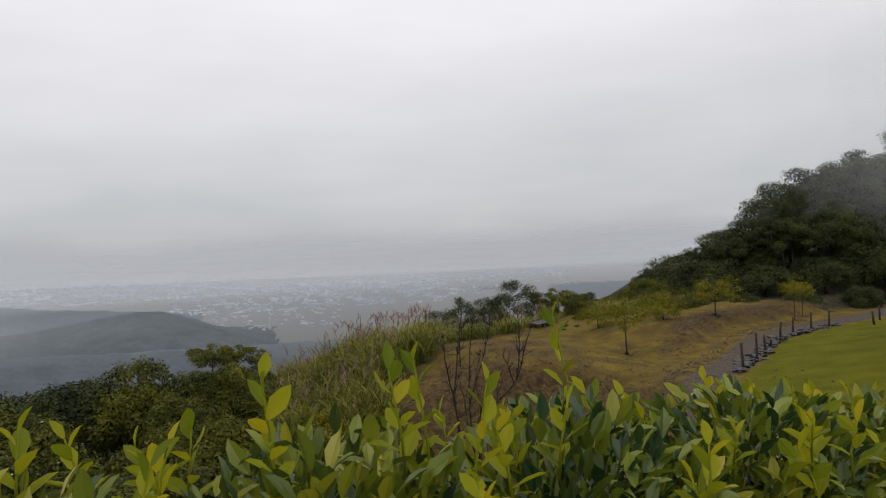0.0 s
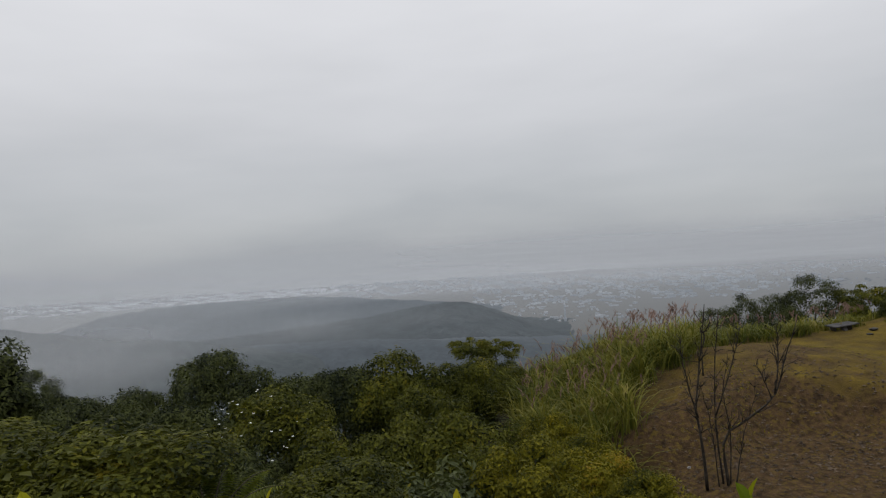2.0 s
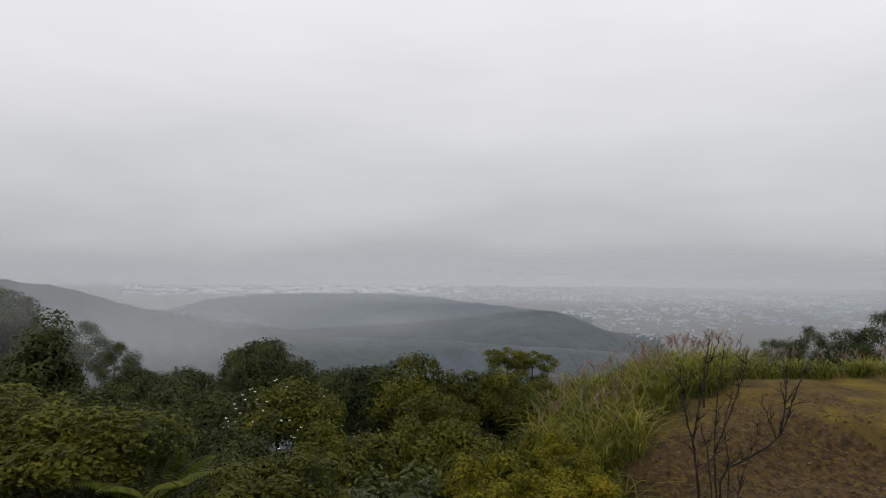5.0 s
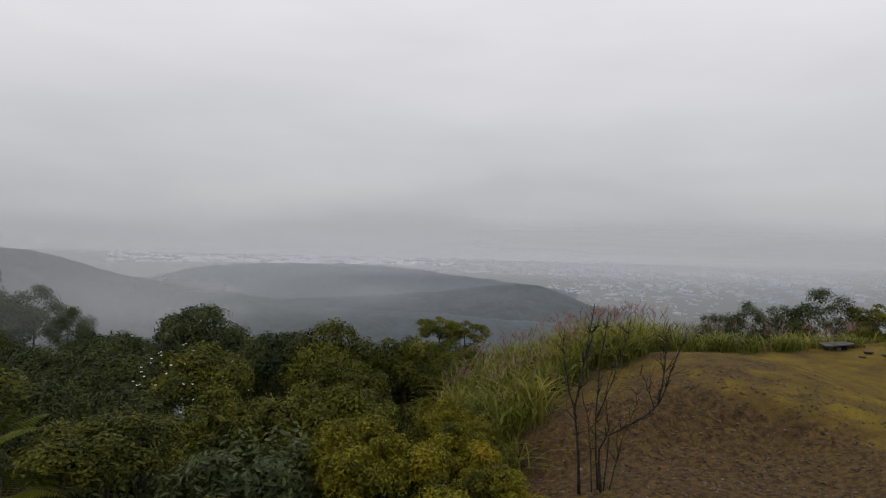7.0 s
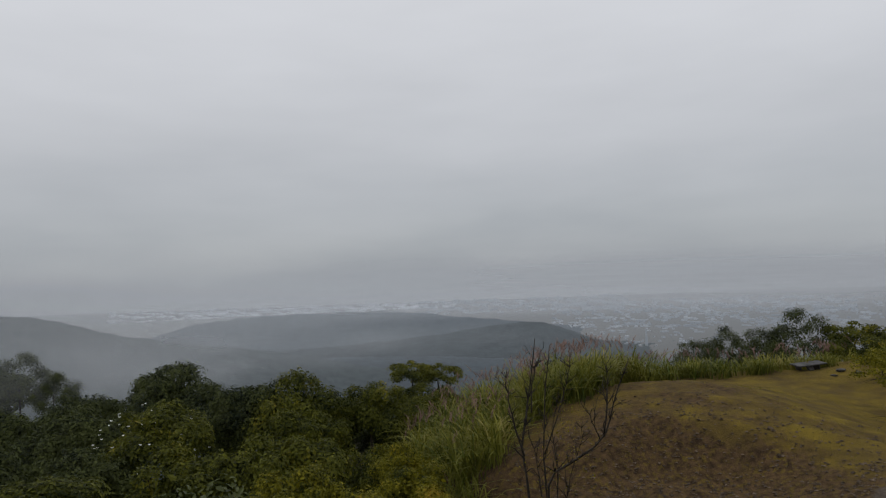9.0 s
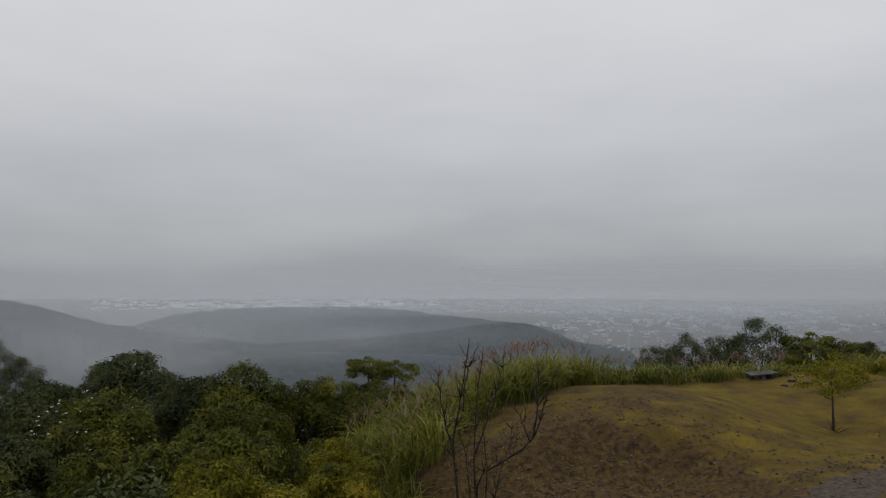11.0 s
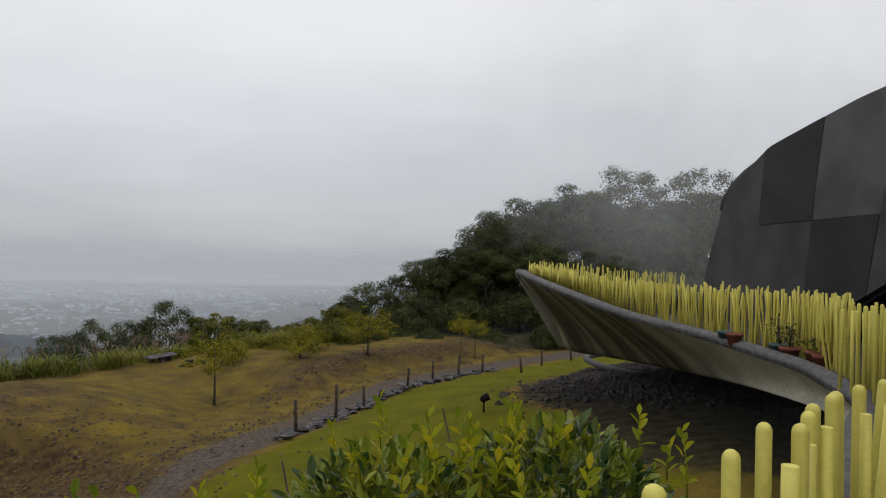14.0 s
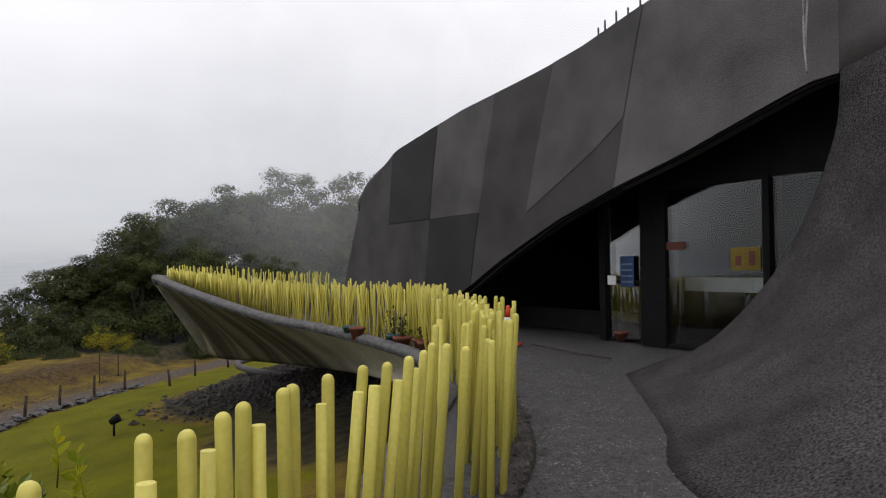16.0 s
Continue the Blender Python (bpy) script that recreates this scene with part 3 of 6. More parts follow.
WC, WE, WN = np.array((14.16, 4.87)), np.array((0.56, 0.83)), np.array((-0.83, 0.56))


def wall_at(s, z, inset=0.0):
    """A point of the front wall: s metres along it from the middle seam, z up, inset behind its face."""
    s, z = np.asarray(s, float), np.asarray(z, float)
    bend = 0.025 * np.clip(s - 5.0, 0, 9) ** 2 + 0.012 * np.clip(z - 2.4, 0, 9) ** 2 + inset
    return np.stack([WC[0] + WE[0] * s - WN[0] * bend, WC[1] + WE[1] * s - WN[1] * bend, z], -1)


ROOF_S = np.array([-12.0, -9.5, -7.3, -5.5, -3.8, -2.35, -1.0, 1.1, 3.8, 5.2, 6.05, 6.35])
ROOF_Z = np.array([7.6, 6.6, 5.9, 5.55, 5.25, 4.97, 4.82, 4.65, 4.25, 3.85, 3.5, 3.15])
ARCH_S = np.array([-7.3, -6.9, -6.0, -4.95, -3.8, -2.5, -1.0, 0.7, 1.5])
ARCH_Z = np.array([3.47, 3.45, 3.18, 2.85, 2.55, 2.11, 1.44, 0.58, -0.1])


def roof_z(s):
    return np.interp(s, ROOF_S, ROOF_Z)


def arch_z(s):
    return np.where(s > 1.5, -1.0, np.interp(s, ARCH_S, ARCH_Z))


def wall_panel(s0, s1, low_of, high_of, mat, lean=0.1, proud=0.0, lean_end=None):
    """One stucco panel between two slanting seams, 0.3 m thick."""
    u = np.linspace(0, 1, 12)
    w = np.linspace(0, 1, 12)
    grid = np.empty((12, 12, 3))
    back = np.empty((12, 12, 3))
    for j, k in enumerate(u):
        s = s0 + (s1 - s0) * k
        a, b = float(low_of(s)), float(high_of(s))
        z = a + (b - a) * w
        sl = s - (lean + ((lean if lean_end is None else lean_end) - lean) * k) * (z - 2.4)
        grid[:, j] = wall_at(sl, z, -proud)
        back[:, j] = wall_at(sl, z, 0.34)
    return bulk("wall_panel", *solid_grid(grid, back), mat, building, smooth=False)


SEAM = lambda s: 2.42  # noqa: E731
G = 0.0006
wall_panel(4.07 + G, 6.3, lambda s: -1.0, roof_z, STUCCO, 0.12, 0.0, 0.65)
wall_panel(2.0 + G, 4.07 - G, SEAM, roof_z, STUCCO_DARK, 0.16, 0.012, 0.12)
wall_panel(2.0 + G, 4.07 - G, arch_z, lambda s: 2.412, STUCCO, 0.16, 0.0, 0.12)
wall_panel(0.0 + G, 2.0 - G, SEAM, roof_z, STUCCO_PALE, 0.24, 0.0, 0.16)
wall_panel(0.0 + G, 2.0 - G, arch_z, lambda s: 2.412, STUCCO_DARK, 0.24, 0.012, 0.16)
wall_panel(-1.6 + G, 0.0 - G, arch_z, roof_z, STUCCO, 0.3, 0.0, 0.24)
# the wall's fold drawn flat: its shaded lower side painted as darker stucco
FOLD = lambda s: np.interp(s, [-3.75, -3.2, -1.6], [3.6, 3.2, 2.3])  # noqa: E731
wall_panel(-3.75, -1.6 - G, FOLD, roof_z, STUCCO_PALE, 0.22, 0.014, 0.3)
wall_panel(-3.75, -1.6 - G, arch_z, lambda s: FOLD(s) - 0.0008, STUCCO, 0.22, 0.004, 0.3)
wall_panel(-7.3, -3.75, arch_z, roof_z, STUCCO_MID, 0.0, 0.0, 0.22)

# the flank that sweeps down beside the entrance to the path
edge_side = curve_through([(10.06, -1.21, 3.5), (10.09, -1.13, 2.75), (10.0, -0.75, 1.7), (9.95, -0.3, 0.98), (10.2, 0.3, 0.36), (10.15, 0.9, 0.1), (9.9, 1.25, -0.03)], 26)
mid_side = curve_through([(8.3, -3.0, 4.0), (8.2, -2.6, 2.9), (8.0, -1.9, 1.8), (7.7, -1.1, 0.95), (7.4, -0.3, 0.35), (7.3, 0.15, 0.08), (7.2, 0.45, -0.03)], 26)
near_side = curve_through([(5.8, -4.8, 4.6), (5.7, -4.2, 3.3), (5.6, -3.2, 2.0), (5.5, -2.0, 1.0), (5.4, -0.9, 0.35), (5.35, -0.4, 0.08), (5.3, -0.1, -0.03)], 26)
last_side = curve_through([(1.0, -7.6, 5.4), (1.0, -7.0, 3.8), (1.0, -6.2, 2.2), (1.0, -5.2, 1.1), (1.0, -4.2, 0.4), (1.0, -3.6, 0.1), (1.0, -3.2, -0.03)], 26)
flank = np.array([curve_through([edge_side[i], mid_side[i], near_side[i], last_side[i]], 40) for i in range(26)])
upper = np.array([np.r_[wall_at(-7.3, z)] for z in np.linspace(3.5, 5.9, 8)])
up_rows = []
for i, z in enumerate(np.linspace(0, 1, 8)):
    row = curve_through([upper[i], np.array((8.3, -3.0, 4.0)) + z * np.array((0.25, -0.9, 2.6)), np.array((5.8, -4.8, 4.6)) + z * np.array((0.2, -1.0, 2.8)), np.array((1.0, -7.6, 5.4)) + z * np.array((0, -1, 3))], 40)
    up_rows.append(row)
up_grid = np.array(up_rows)
bulk("flank", *solid_grid(flank, flank + (0.2, -0.42, -0.1)), FLANK, building, smooth=True)
bulk("flank", *solid_grid(up_grid[::-1], up_grid[::-1] + (0.2, -0.4, 0)), STUCCO_MID, building, smooth=True)
# end wall behind the corner, roof, back
c0, c1 = wall_at(8.51, -1.0), wall_at(5.78, 3.2)
end = np.array([[(c0[0], c0[1], -1.0), (c0[0] + 0.9, c0[1] + 0.55, -1.0), (c0[0] + 6, c0[1] - 1.5, -1.0)], [(c1[0] + 0.02, c1[1], 3.2), (c1[0] + 1.2, c1[1] + 0.3, 3.1), (c1[0] + 7, c1[1] - 1.5, 3.6)]], float)
bulk("end_wall", *solid_grid(end, end + (0.25, -0.3, 0)), STUCCO_DARK, building)
roof_s = np.linspace(-7.3, 6.3, 24)
roof_front = wall_at(roof_s - 0.1 * (roof_z(roof_s) - 2.4), roof_z(roof_s), 0.05)
roof_grid = np.array([roof_front + np.array((0.83, -0.56, 0.0)) * d + (0, 0, h) for d, h in ((0, -0.04), (1, 0.1), (4, 0.2), (9, 0.0))])
bulk("roof", *solid_grid(roof_grid, roof_grid - (0, 0, 0.25)), STUCCO, building, smooth=True)
# arch lining: a thin lip along the lower edge of the shell
bm = bmesh.new()
ls = np.linspace(-7.2, 1.4, 40)
lz = np.interp(ls, ARCH_S, ARCH_Z)
tube(bm, [tuple(p) for p in wall_at(ls - 0.1 * (lz - 2.4), lz - 0.015, 0.06)], [0.03] * 40, 6)
part("drip_edge", bm, BLACK_METAL, building, "black metal drip edge")

# entrance: glazing parallel to the wall, 0.94 m behind it
GI = 0.94


def glazed(s0, s1, z0, z1, name, mat, inset=GI, thick=0.02, label=""):
    a = np.array([[wall_at(s0, z0, inset), wall_at(s1, z0, inset)], [wall_at(s0, z1, inset), wall_at(s1, z1, inset)]])
    back = np.array([[wall_at(s0, z0, inset + thick), wall_at(s1, z0, inset + thick)], [wall_at(s0, z1, inset + thick), wall_at(s1, z1, inset + thick)]])
    return tagged(bulk(name, *solid_grid(a, back), mat, building), label)


glazed(-5.68, -4.0, 0.05, 2.5, "window_pane", GLASS)
glazed(-9.0, -5.85, 0.05, 2.75, "window_pane", GLASS)
glazed(-3.5, -2.62, 0.06, 2.5, "door_leaf", GLASS, GI + 0.05)
for s0, s1 in ((-3.98, -3.46), (-5.8, -5.7)):
    glazed(s0, s1, 0.0, 4.0, "column", BLACK_METAL, GI - 0.06, 0.3)
glazed(-2.6, -2.46, 0.0, 2.6, "door_post", BLACK_METAL, GI - 0.02, 0.1)
glazed(-9.0, -3.98, 2.52, 4.6, "header", BLACK_METAL, GI - 0.03, 0.2)
glazed(-3.56, -1.6, 2.5, 4.2, "header", BLACK_METAL, GI - 0.02, 0.2)
glazed(-5.7, -4.0, 0.0, 0.06, "sill", BLACK_METAL, GI - 0.04, 0.14)
glazed(-3.5, -2.62, 1.0, 1.06, "door_rail", BLACK_METAL, GI + 0.02, 0.03)
for s0, s1, z0, z1, mat, label in ((-3.28, -2.97, 0.95, 1.47, BLUE_PRINT, "blue printed notice"), (-2.86, -2.66, 0.98, 1.14, WHITE, "small white notice"), (-4.34, -3.95, 1.55, 1.68, RED_PRINT, "dull red notice strip"), (-5.64, -5.16, 1.23, 1.56, YELLOW_PRINT, "yellow notice board")):
    glazed(s0, s1, z0, z1, "notice", mat, GI - 0.012, 0.008, label)
for k in range(4):
    glazed(-3.25, -3.0, 1.02 + 0.1 * k, 1.05 + 0.1 * k, "print_bar", BLUE_PALE, GI - 0.016, 0.003)
for k in range(2):
    glazed(-5.56 + 0.22 * k, -5.46 + 0.22 * k, 1.30, 1.5 - 0.06 * k, "print_bar", RED_PRINT, GI - 0.016, 0.003)
# room behind, its lack of light put into near-black surfaces
room = thing("entrance_room", "dark unlit room behind the glass with a white counter", "room", kind="structure")
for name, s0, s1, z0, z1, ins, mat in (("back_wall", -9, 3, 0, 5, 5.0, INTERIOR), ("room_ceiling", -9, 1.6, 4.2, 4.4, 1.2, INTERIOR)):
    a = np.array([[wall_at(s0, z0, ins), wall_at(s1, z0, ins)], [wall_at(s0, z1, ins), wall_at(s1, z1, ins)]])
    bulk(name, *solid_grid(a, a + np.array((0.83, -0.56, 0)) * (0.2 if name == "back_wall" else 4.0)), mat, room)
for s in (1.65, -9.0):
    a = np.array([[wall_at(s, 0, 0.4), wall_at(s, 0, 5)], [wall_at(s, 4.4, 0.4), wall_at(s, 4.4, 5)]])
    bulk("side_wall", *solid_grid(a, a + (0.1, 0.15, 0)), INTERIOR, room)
counter = thing("counter", "long white reception counter inside the glass", "counter")
a = np.array([[wall_at(-5.4, 0.86, 1.9), wall_at(-3.5, 0.86, 1.9)], [wall_at(-5.4, 1.09, 1.9), wall_at(-3.5, 1.09, 1.9)]])
bulk("counter_front", *solid_grid(a, a + np.array((0.83, -0.56, 0)) * 0.5), WHITE, counter)
a = a * (1, 1, 0) + np.array([[[0, 0, 0], [0, 0, 0]], [[0, 0, 0.86], [0, 0, 0.86]]])
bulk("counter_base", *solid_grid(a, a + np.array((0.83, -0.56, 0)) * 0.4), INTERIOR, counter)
# low threshold wall, the recess's shade put into its near-black colour
a = np.array([[wall_at(-2.7, 0.0, 1.6), wall_at(0.9, 0.0, 1.6)], [wall_at(-2.7, 0.42, 1.6), wall_at(0.9, 0.42, 1.6)]])
tagged(bulk("low_wall", *solid_grid(a, a + np.array((0.83, -0.56, 0)) * 0.25), INTERIOR), "low wall in the entrance recess, near-black for its shade", "low wall", kind="structure")

# cables down the flank and short rods on the roof edge
bm = bmesh.new()
for off in (0.0, 0.05):
    line = []
    for k in np.linspace(0, 1, 14):
        p = upper[int(round((1 - k) * 7))] * 0 + np.array((10.2 - 0.06 * k, -0.93 + off * (1 - abs(2 * k - 1)), 5.6 - 2.1 * k)) + np.array((-0.1, 0.04, 0))
        line.append(tuple(p + (0.03 * math.sin(9 * k + off * 40), 0.02 * math.cos(7 * k), 0)))
    tube(bm, line, [0.012] * 14, 6)
tagged(part("cable", bm, CABLE), "two pale cables hanging down the stucco flank", "cable")
for s in (-3.05, -3.2, -3.45, -3.7, -3.95, -4.15, -4.2, -4.5, -4.7):
    p = wall_at(s - 0.28, roof_z(np.array(s)), 0.1)
    rod = part("roof_rod", lathe([(0.018, -0.12), (0.016, 0.13 + 0.05 * math.sin(s * 7)), (0.008, 0.15 + 0.05 * math.sin(s * 7))], 8, tuple(p)), COPING)
    tagged(rod, "thin grey rod on the roof edge", "rod", "rods on the roof edge")

# ---- pole fences ----
def pole_mesh(cap):
    profile = [(0.026, 0), (0.026, 0.985)] if cap else [(0.025, 0), (0.025, 1.0)]
    profile += [(0.0245, 0.992), (0.019, 1.002), (0.009, 1.008)] if cap else [(0.021, 1.001)]
    bm = lathe(profile, 10)
    me = bpy.data.meshes.new("pole")
    bm.to_mesh(me)
    bm.free()
    me.materials.append(YELLOW)
    return me


POLES = [pole_mesh(True), pole_mesh(False)]
rng = np.random.default_rng(5)


def plant_pole(fence, x, y, z, height, lean=2.0, kind=None, girth=1.0, tip=0.0):
    kind = int(rng.random() < 0.22) if kind is None else kind
    ob = new("pole", POLES[kind])
    ob.parent = fence
    wide = girth * rng.uniform(0.88, 1.06)
    ob.matrix_local = Matrix.Translation((x, y, z - 0.04)) @ Matrix.Rotation(radians(tip), 4, (0.85, 0.52, 0)) @ pose(0, 0, 0, rng.normal(0, lean), rng.normal(0, lean), rng.uniform(0, 360)) @ Matrix.Diagonal((wide, wide, height + 0.04, 1))


near_fence = thing("pole_fence", "fence of upright yellow-painted poles along the terrace path", "pole fence")
NEAR_POLES = [(1.69, 0.87), (2.08, 0.92), (2.43, 1.02), (2.53, 0.96), (2.73, 1.01), (2.86, 1.07), (3.12, 1.1), (3.19, 1.12), (3.41, 1.14)]
for x, y in NEAR_POLES:
    plant_pole(near_fence, x, y, 0.0, 0.96, 0.5, 0, 0.98)
for x, y in [(2.33, 0.9), (2.6, 0.98), (2.9, 1.04), (3.24, 1.05)]:
    plant_pole(near_fence, x, y, 0.0, 0.89, 0.5, 1, 0.92)
# these lean a little towards the building
for x, y, height in [(3.68, 1.12, 0.96), (3.82, 1.1, 0.96), (4.0, 1.07, 0.96), (4.15, 1.08, 0.97), (4.35, 1.05, 0.98), (3.51, 1.04, 0.89), (3.66, 1.04, 0.89), (3.82, 1.04, 0.89), (4.08, 1.09, 0.9)]:
    plant_pole(near_fence, x - 0.05, y + 0.08, 0.0, height, 0.5, int(height < 0.95), 0.94, 5.0)
line = curve_through([(4.45, 1.12), (4.7, 1.17), (5.1, 1.26), (5.6, 1.4), (6.4, 1.66), (7.4, 2.1), (8.4, 2.7), (9.4, 3.4)], 90)
along = np.r_[0, np.cumsum(np.linalg.norm(np.diff(line, axis=0), axis=1))]
pos = 0.0
while pos < along[-1]:
    x, y = (np.interp(pos, along, line[:, k]) for k in (0, 1))
    band = 0.03 + 0.2 * smooth_step((x - 3.2) / 2.0)
    height = rng.choice([0.96, 1.03], p=[0.4, 0.6]) + rng.normal(0, 0.015)
    off = rng.uniform(-1, 1) * band
    plant_pole(near_fence, x + off * 0.35, y - off, 0.0, height, 1.0 if x < 5 else 1.6, None, 0.88, 3.5 * (1 - smooth_step((x - 5.5) / 3)))
    pos += rng.choice([0.06, 0.2, 0.13]) if x < 4.6 else rng.uniform(0.045, 0.11)
far_fence = thing("pole_fence", "dense fence of leaning yellow-painted poles behind the flower pots", "pole fence")
tip_fence = thing("pole_fence", "dense fence of short yellow-painted poles at the pointed terrace end", "pole fence")
line = curve_through([(9.9, 3.75, 0), (11.0, 4.5, 0), (11.9, 5.4, 0), (12.35, 6.6, 0.14), (12.7, 8.2, 0.3), (13.2, 9.8, 0.5), (13.95, 11.7, 0.76), (14.75, 13.4, 0.96), (15.3, 14.7, 1.06)], 120)
along = np.r_[0, np.cumsum(np.linalg.norm(np.diff(line, axis=0), axis=1))]
pos = 0.0
while pos < along[-1]:
    x, y, z = (np.interp(pos, along, line[:, k]) for k in (0, 1, 2))
    k = pos / along[-1]
    plant_pole(far_fence if k < 0.45 else tip_fence, x + rng.uniform(-0.1, 0.22), y + rng.uniform(-0.15, 0.1), z - 0.02, float(np.interp(k, [0, 0.3, 0.45, 0.6, 0.75, 0.88, 1], [1.03, 1.02, 1.06, 1.12, 1.2, 1.29, 1.36])) - z + rng.normal(0, 0.05), 3.0, None, 0.64)
    pos += rng.uniform(0.008, 0.048)
line = curve_through([(15.4, 14.8, 0.95), (16.5, 14.1, 0.8), (17.8, 12.8, 0.5), (18.6, 11.6, 0.3)], 60)
back_fence = thing("pole_fence", "yellow-painted poles along the far terrace edge", "pole fence")
along = np.r_[0, np.cumsum(np.linalg.norm(np.diff(line, axis=0), axis=1))]
pos = 0.0
while pos < along[-1]:
    x, y, z = (np.interp(pos, along, line[:, k]) for k in (0, 1, 2))
    plant_pole(back_fence, x, y, z - 0.05, 0.55 + 0.35 * pos / along[-1] + rng.normal(0, 0.05), 3.0, None, 0.64)
    pos += rng.uniform(0.02, 0.08)

# ---- far country ----
def bearing_point(b, r, z=0.0):
    return np.stack([r * np.sin(np.radians(b)), r * np.cos(np.radians(b)), z + 0 * np.asarray(b, float)], -1)


def ridge(name, distance, bearings, falls, depth, mat, label, seed):
    """A wooded ridge whose crest lies the given degrees below eye level, with a slope before and behind it."""
    b = np.linspace(bearings[0], bearings[-1], 220)
    crest = 1.4 + distance * np.tan(np.radians(np.interp(b, bearings, falls)))
    r = np.random.default_rng(seed)
    crest = crest + np.convolve(r.normal(0, 1, 220), np.ones(3) / 3, "same") * distance * 0.0011
    rows = []
    for k in np.linspace(-1, 1, 25):
        z = -192 + (crest + 192) * (1 - abs(k)) ** 0.85 + (r.normal(0, distance * 0.0008, 220) if abs(k) not in (0, 1) else 0)
        rows.append(bearing_point(b, distance + depth * k, z))
    ob = bulk(name, np.array(rows).reshape(-1, 3), grid_faces(25, 220), mat, smooth=True)
    return tagged(ob, label, "hill", kind="structure")


# far surfaces carry their haze as emission, more of it with distance
FAR_WOOD = hazed_material("far_wood_hazed", (0.034, 0.047, 0.054), (0.018, 0.026, 0.032), 0.03, 5200.0)
# town in two tones: the pale roofs paint a sunlit gap, grey the rest
SUNLIT_TOWN = hazed_material("sunlit_roofs", (0.8, 0.82, 0.84), (0.5, 0.51, 0.53), 0.004, 5200.0)
GREY_TOWN = hazed_material("grey_roofs", (0.42, 0.43, 0.44), (0.12, 0.125, 0.135), 0.004, 2900.0)
ridge("backdrop_hill", 1500, [-30, -22, -14, -10, -7, -4.5, -2.5, -1, 0, 1, 2.5, 4.5, 7, 9, 12, 16, 22], [-6.6, -5.8, -5.4, -5.1, -4.85, -4.5, -4.25, -4.1, -4.05, -4.12, -4.5, -5.3, -6.4, -7.1, -7.7, -8.6, -10], 420, hazed_material("near_wood_hazed", (0.034, 0.046, 0.048), (0.016, 0.023, 0.026), 0.03, 8500.0), "hazy wooded hill above the plain", 1)
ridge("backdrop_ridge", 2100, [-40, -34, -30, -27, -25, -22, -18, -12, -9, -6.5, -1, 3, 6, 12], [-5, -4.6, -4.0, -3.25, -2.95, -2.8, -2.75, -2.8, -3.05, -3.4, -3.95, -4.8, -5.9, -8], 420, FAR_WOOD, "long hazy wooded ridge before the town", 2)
ridge("backdrop_hill", 900, [-75, -50, -44, -40.5, -37.3, -34.6, -32, -27, -20, -12, -6], [-0.6, -0.9, -1.3, -1.6, -2.0, -2.9, -3.7, -4.6, -5.8, -7.5, -11], 420, hazed_material("wooded_slope_hazed", (0.034, 0.046, 0.044), (0.016, 0.023, 0.023), 0.06, 5000.0), "wooded slope fading into mist", 3)
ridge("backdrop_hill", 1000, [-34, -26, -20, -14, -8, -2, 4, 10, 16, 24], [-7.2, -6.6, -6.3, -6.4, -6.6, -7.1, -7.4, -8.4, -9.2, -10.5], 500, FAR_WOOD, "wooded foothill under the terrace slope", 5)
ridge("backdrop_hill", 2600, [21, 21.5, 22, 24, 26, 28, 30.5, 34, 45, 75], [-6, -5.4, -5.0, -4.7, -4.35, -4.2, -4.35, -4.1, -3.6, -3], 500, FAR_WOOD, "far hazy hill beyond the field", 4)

cube = np.array([(x, y, z) for z in (0, 1) for y in (-0.5, 0.5) for x in (-0.5, 0.5)])
cube_faces = [(0, 1, 5, 4), (1, 3, 7, 5), (3, 2, 6, 7), (2, 0, 4, 6), (4, 5, 7, 6)]


def district(blocks, mat, label, seed):
    """Flat-roofed buildings scattered in patches over bands of the plain."""
    rng = np.random.default_rng(seed)
    places, sizes = [], []
    for low_b, high_b, near, far, many in blocks:
        b = rng.uniform(low_b, high_b, many)
        r = near + (far - near) * rng.random(many) ** 1.2
        patchy = np.sin(b * 1.3) * np.cos(r * 0.009) + 0.6 * np.sin(b * 3.1 + r * 0.005) + rng.normal(0, 0.35, many) > -0.15
        places.append(bearing_point(b, r, -189)[patchy])
        sizes.append((np.stack([6 + 38 * rng.random(many) ** 3.5, 5 + 13 * rng.random(many) ** 2, rng.uniform(3, 8, many)], 1) * (r / 3400)[:, None] ** 0.7)[patchy])
    places, sizes = np.vstack(places), np.vstack(sizes)
    a = rng.uniform(0, math.pi, len(places))
    turn = np.zeros((len(places), 3, 3))
    turn[:, 0, 0], turn[:, 0, 1], turn[:, 1, 0], turn[:, 1, 1], turn[:, 2, 2] = np.cos(a), -np.sin(a), np.sin(a), np.cos(a), 1
    tagged(bulk("town", *spread(cube, cube_faces, turn * sizes[:, None, :], places), mat), label, "town", kind="stuff")


district(((-33, -6, 3950, 6200, 2000), (-27, -9, 3950, 4800, 1300)), SUNLIT_TOWN, "distant town roofs on the plain, sunlight painted into their pale colour", 11)
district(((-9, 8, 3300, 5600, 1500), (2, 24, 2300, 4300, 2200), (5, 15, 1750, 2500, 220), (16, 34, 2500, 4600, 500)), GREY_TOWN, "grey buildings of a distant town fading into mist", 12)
tagged(part("far_chimney", lathe([(3.2, 0), (2.0, 40), (2.4, 41)], 10, tuple(bearing_point(9.3, 1750, -189))), hazed_material("hazy_concrete", (0.3, 0.31, 0.32), (0.22, 0.225, 0.23), 0.05, 2400.0)), "pale chimney in the hazy valley", "chimney")


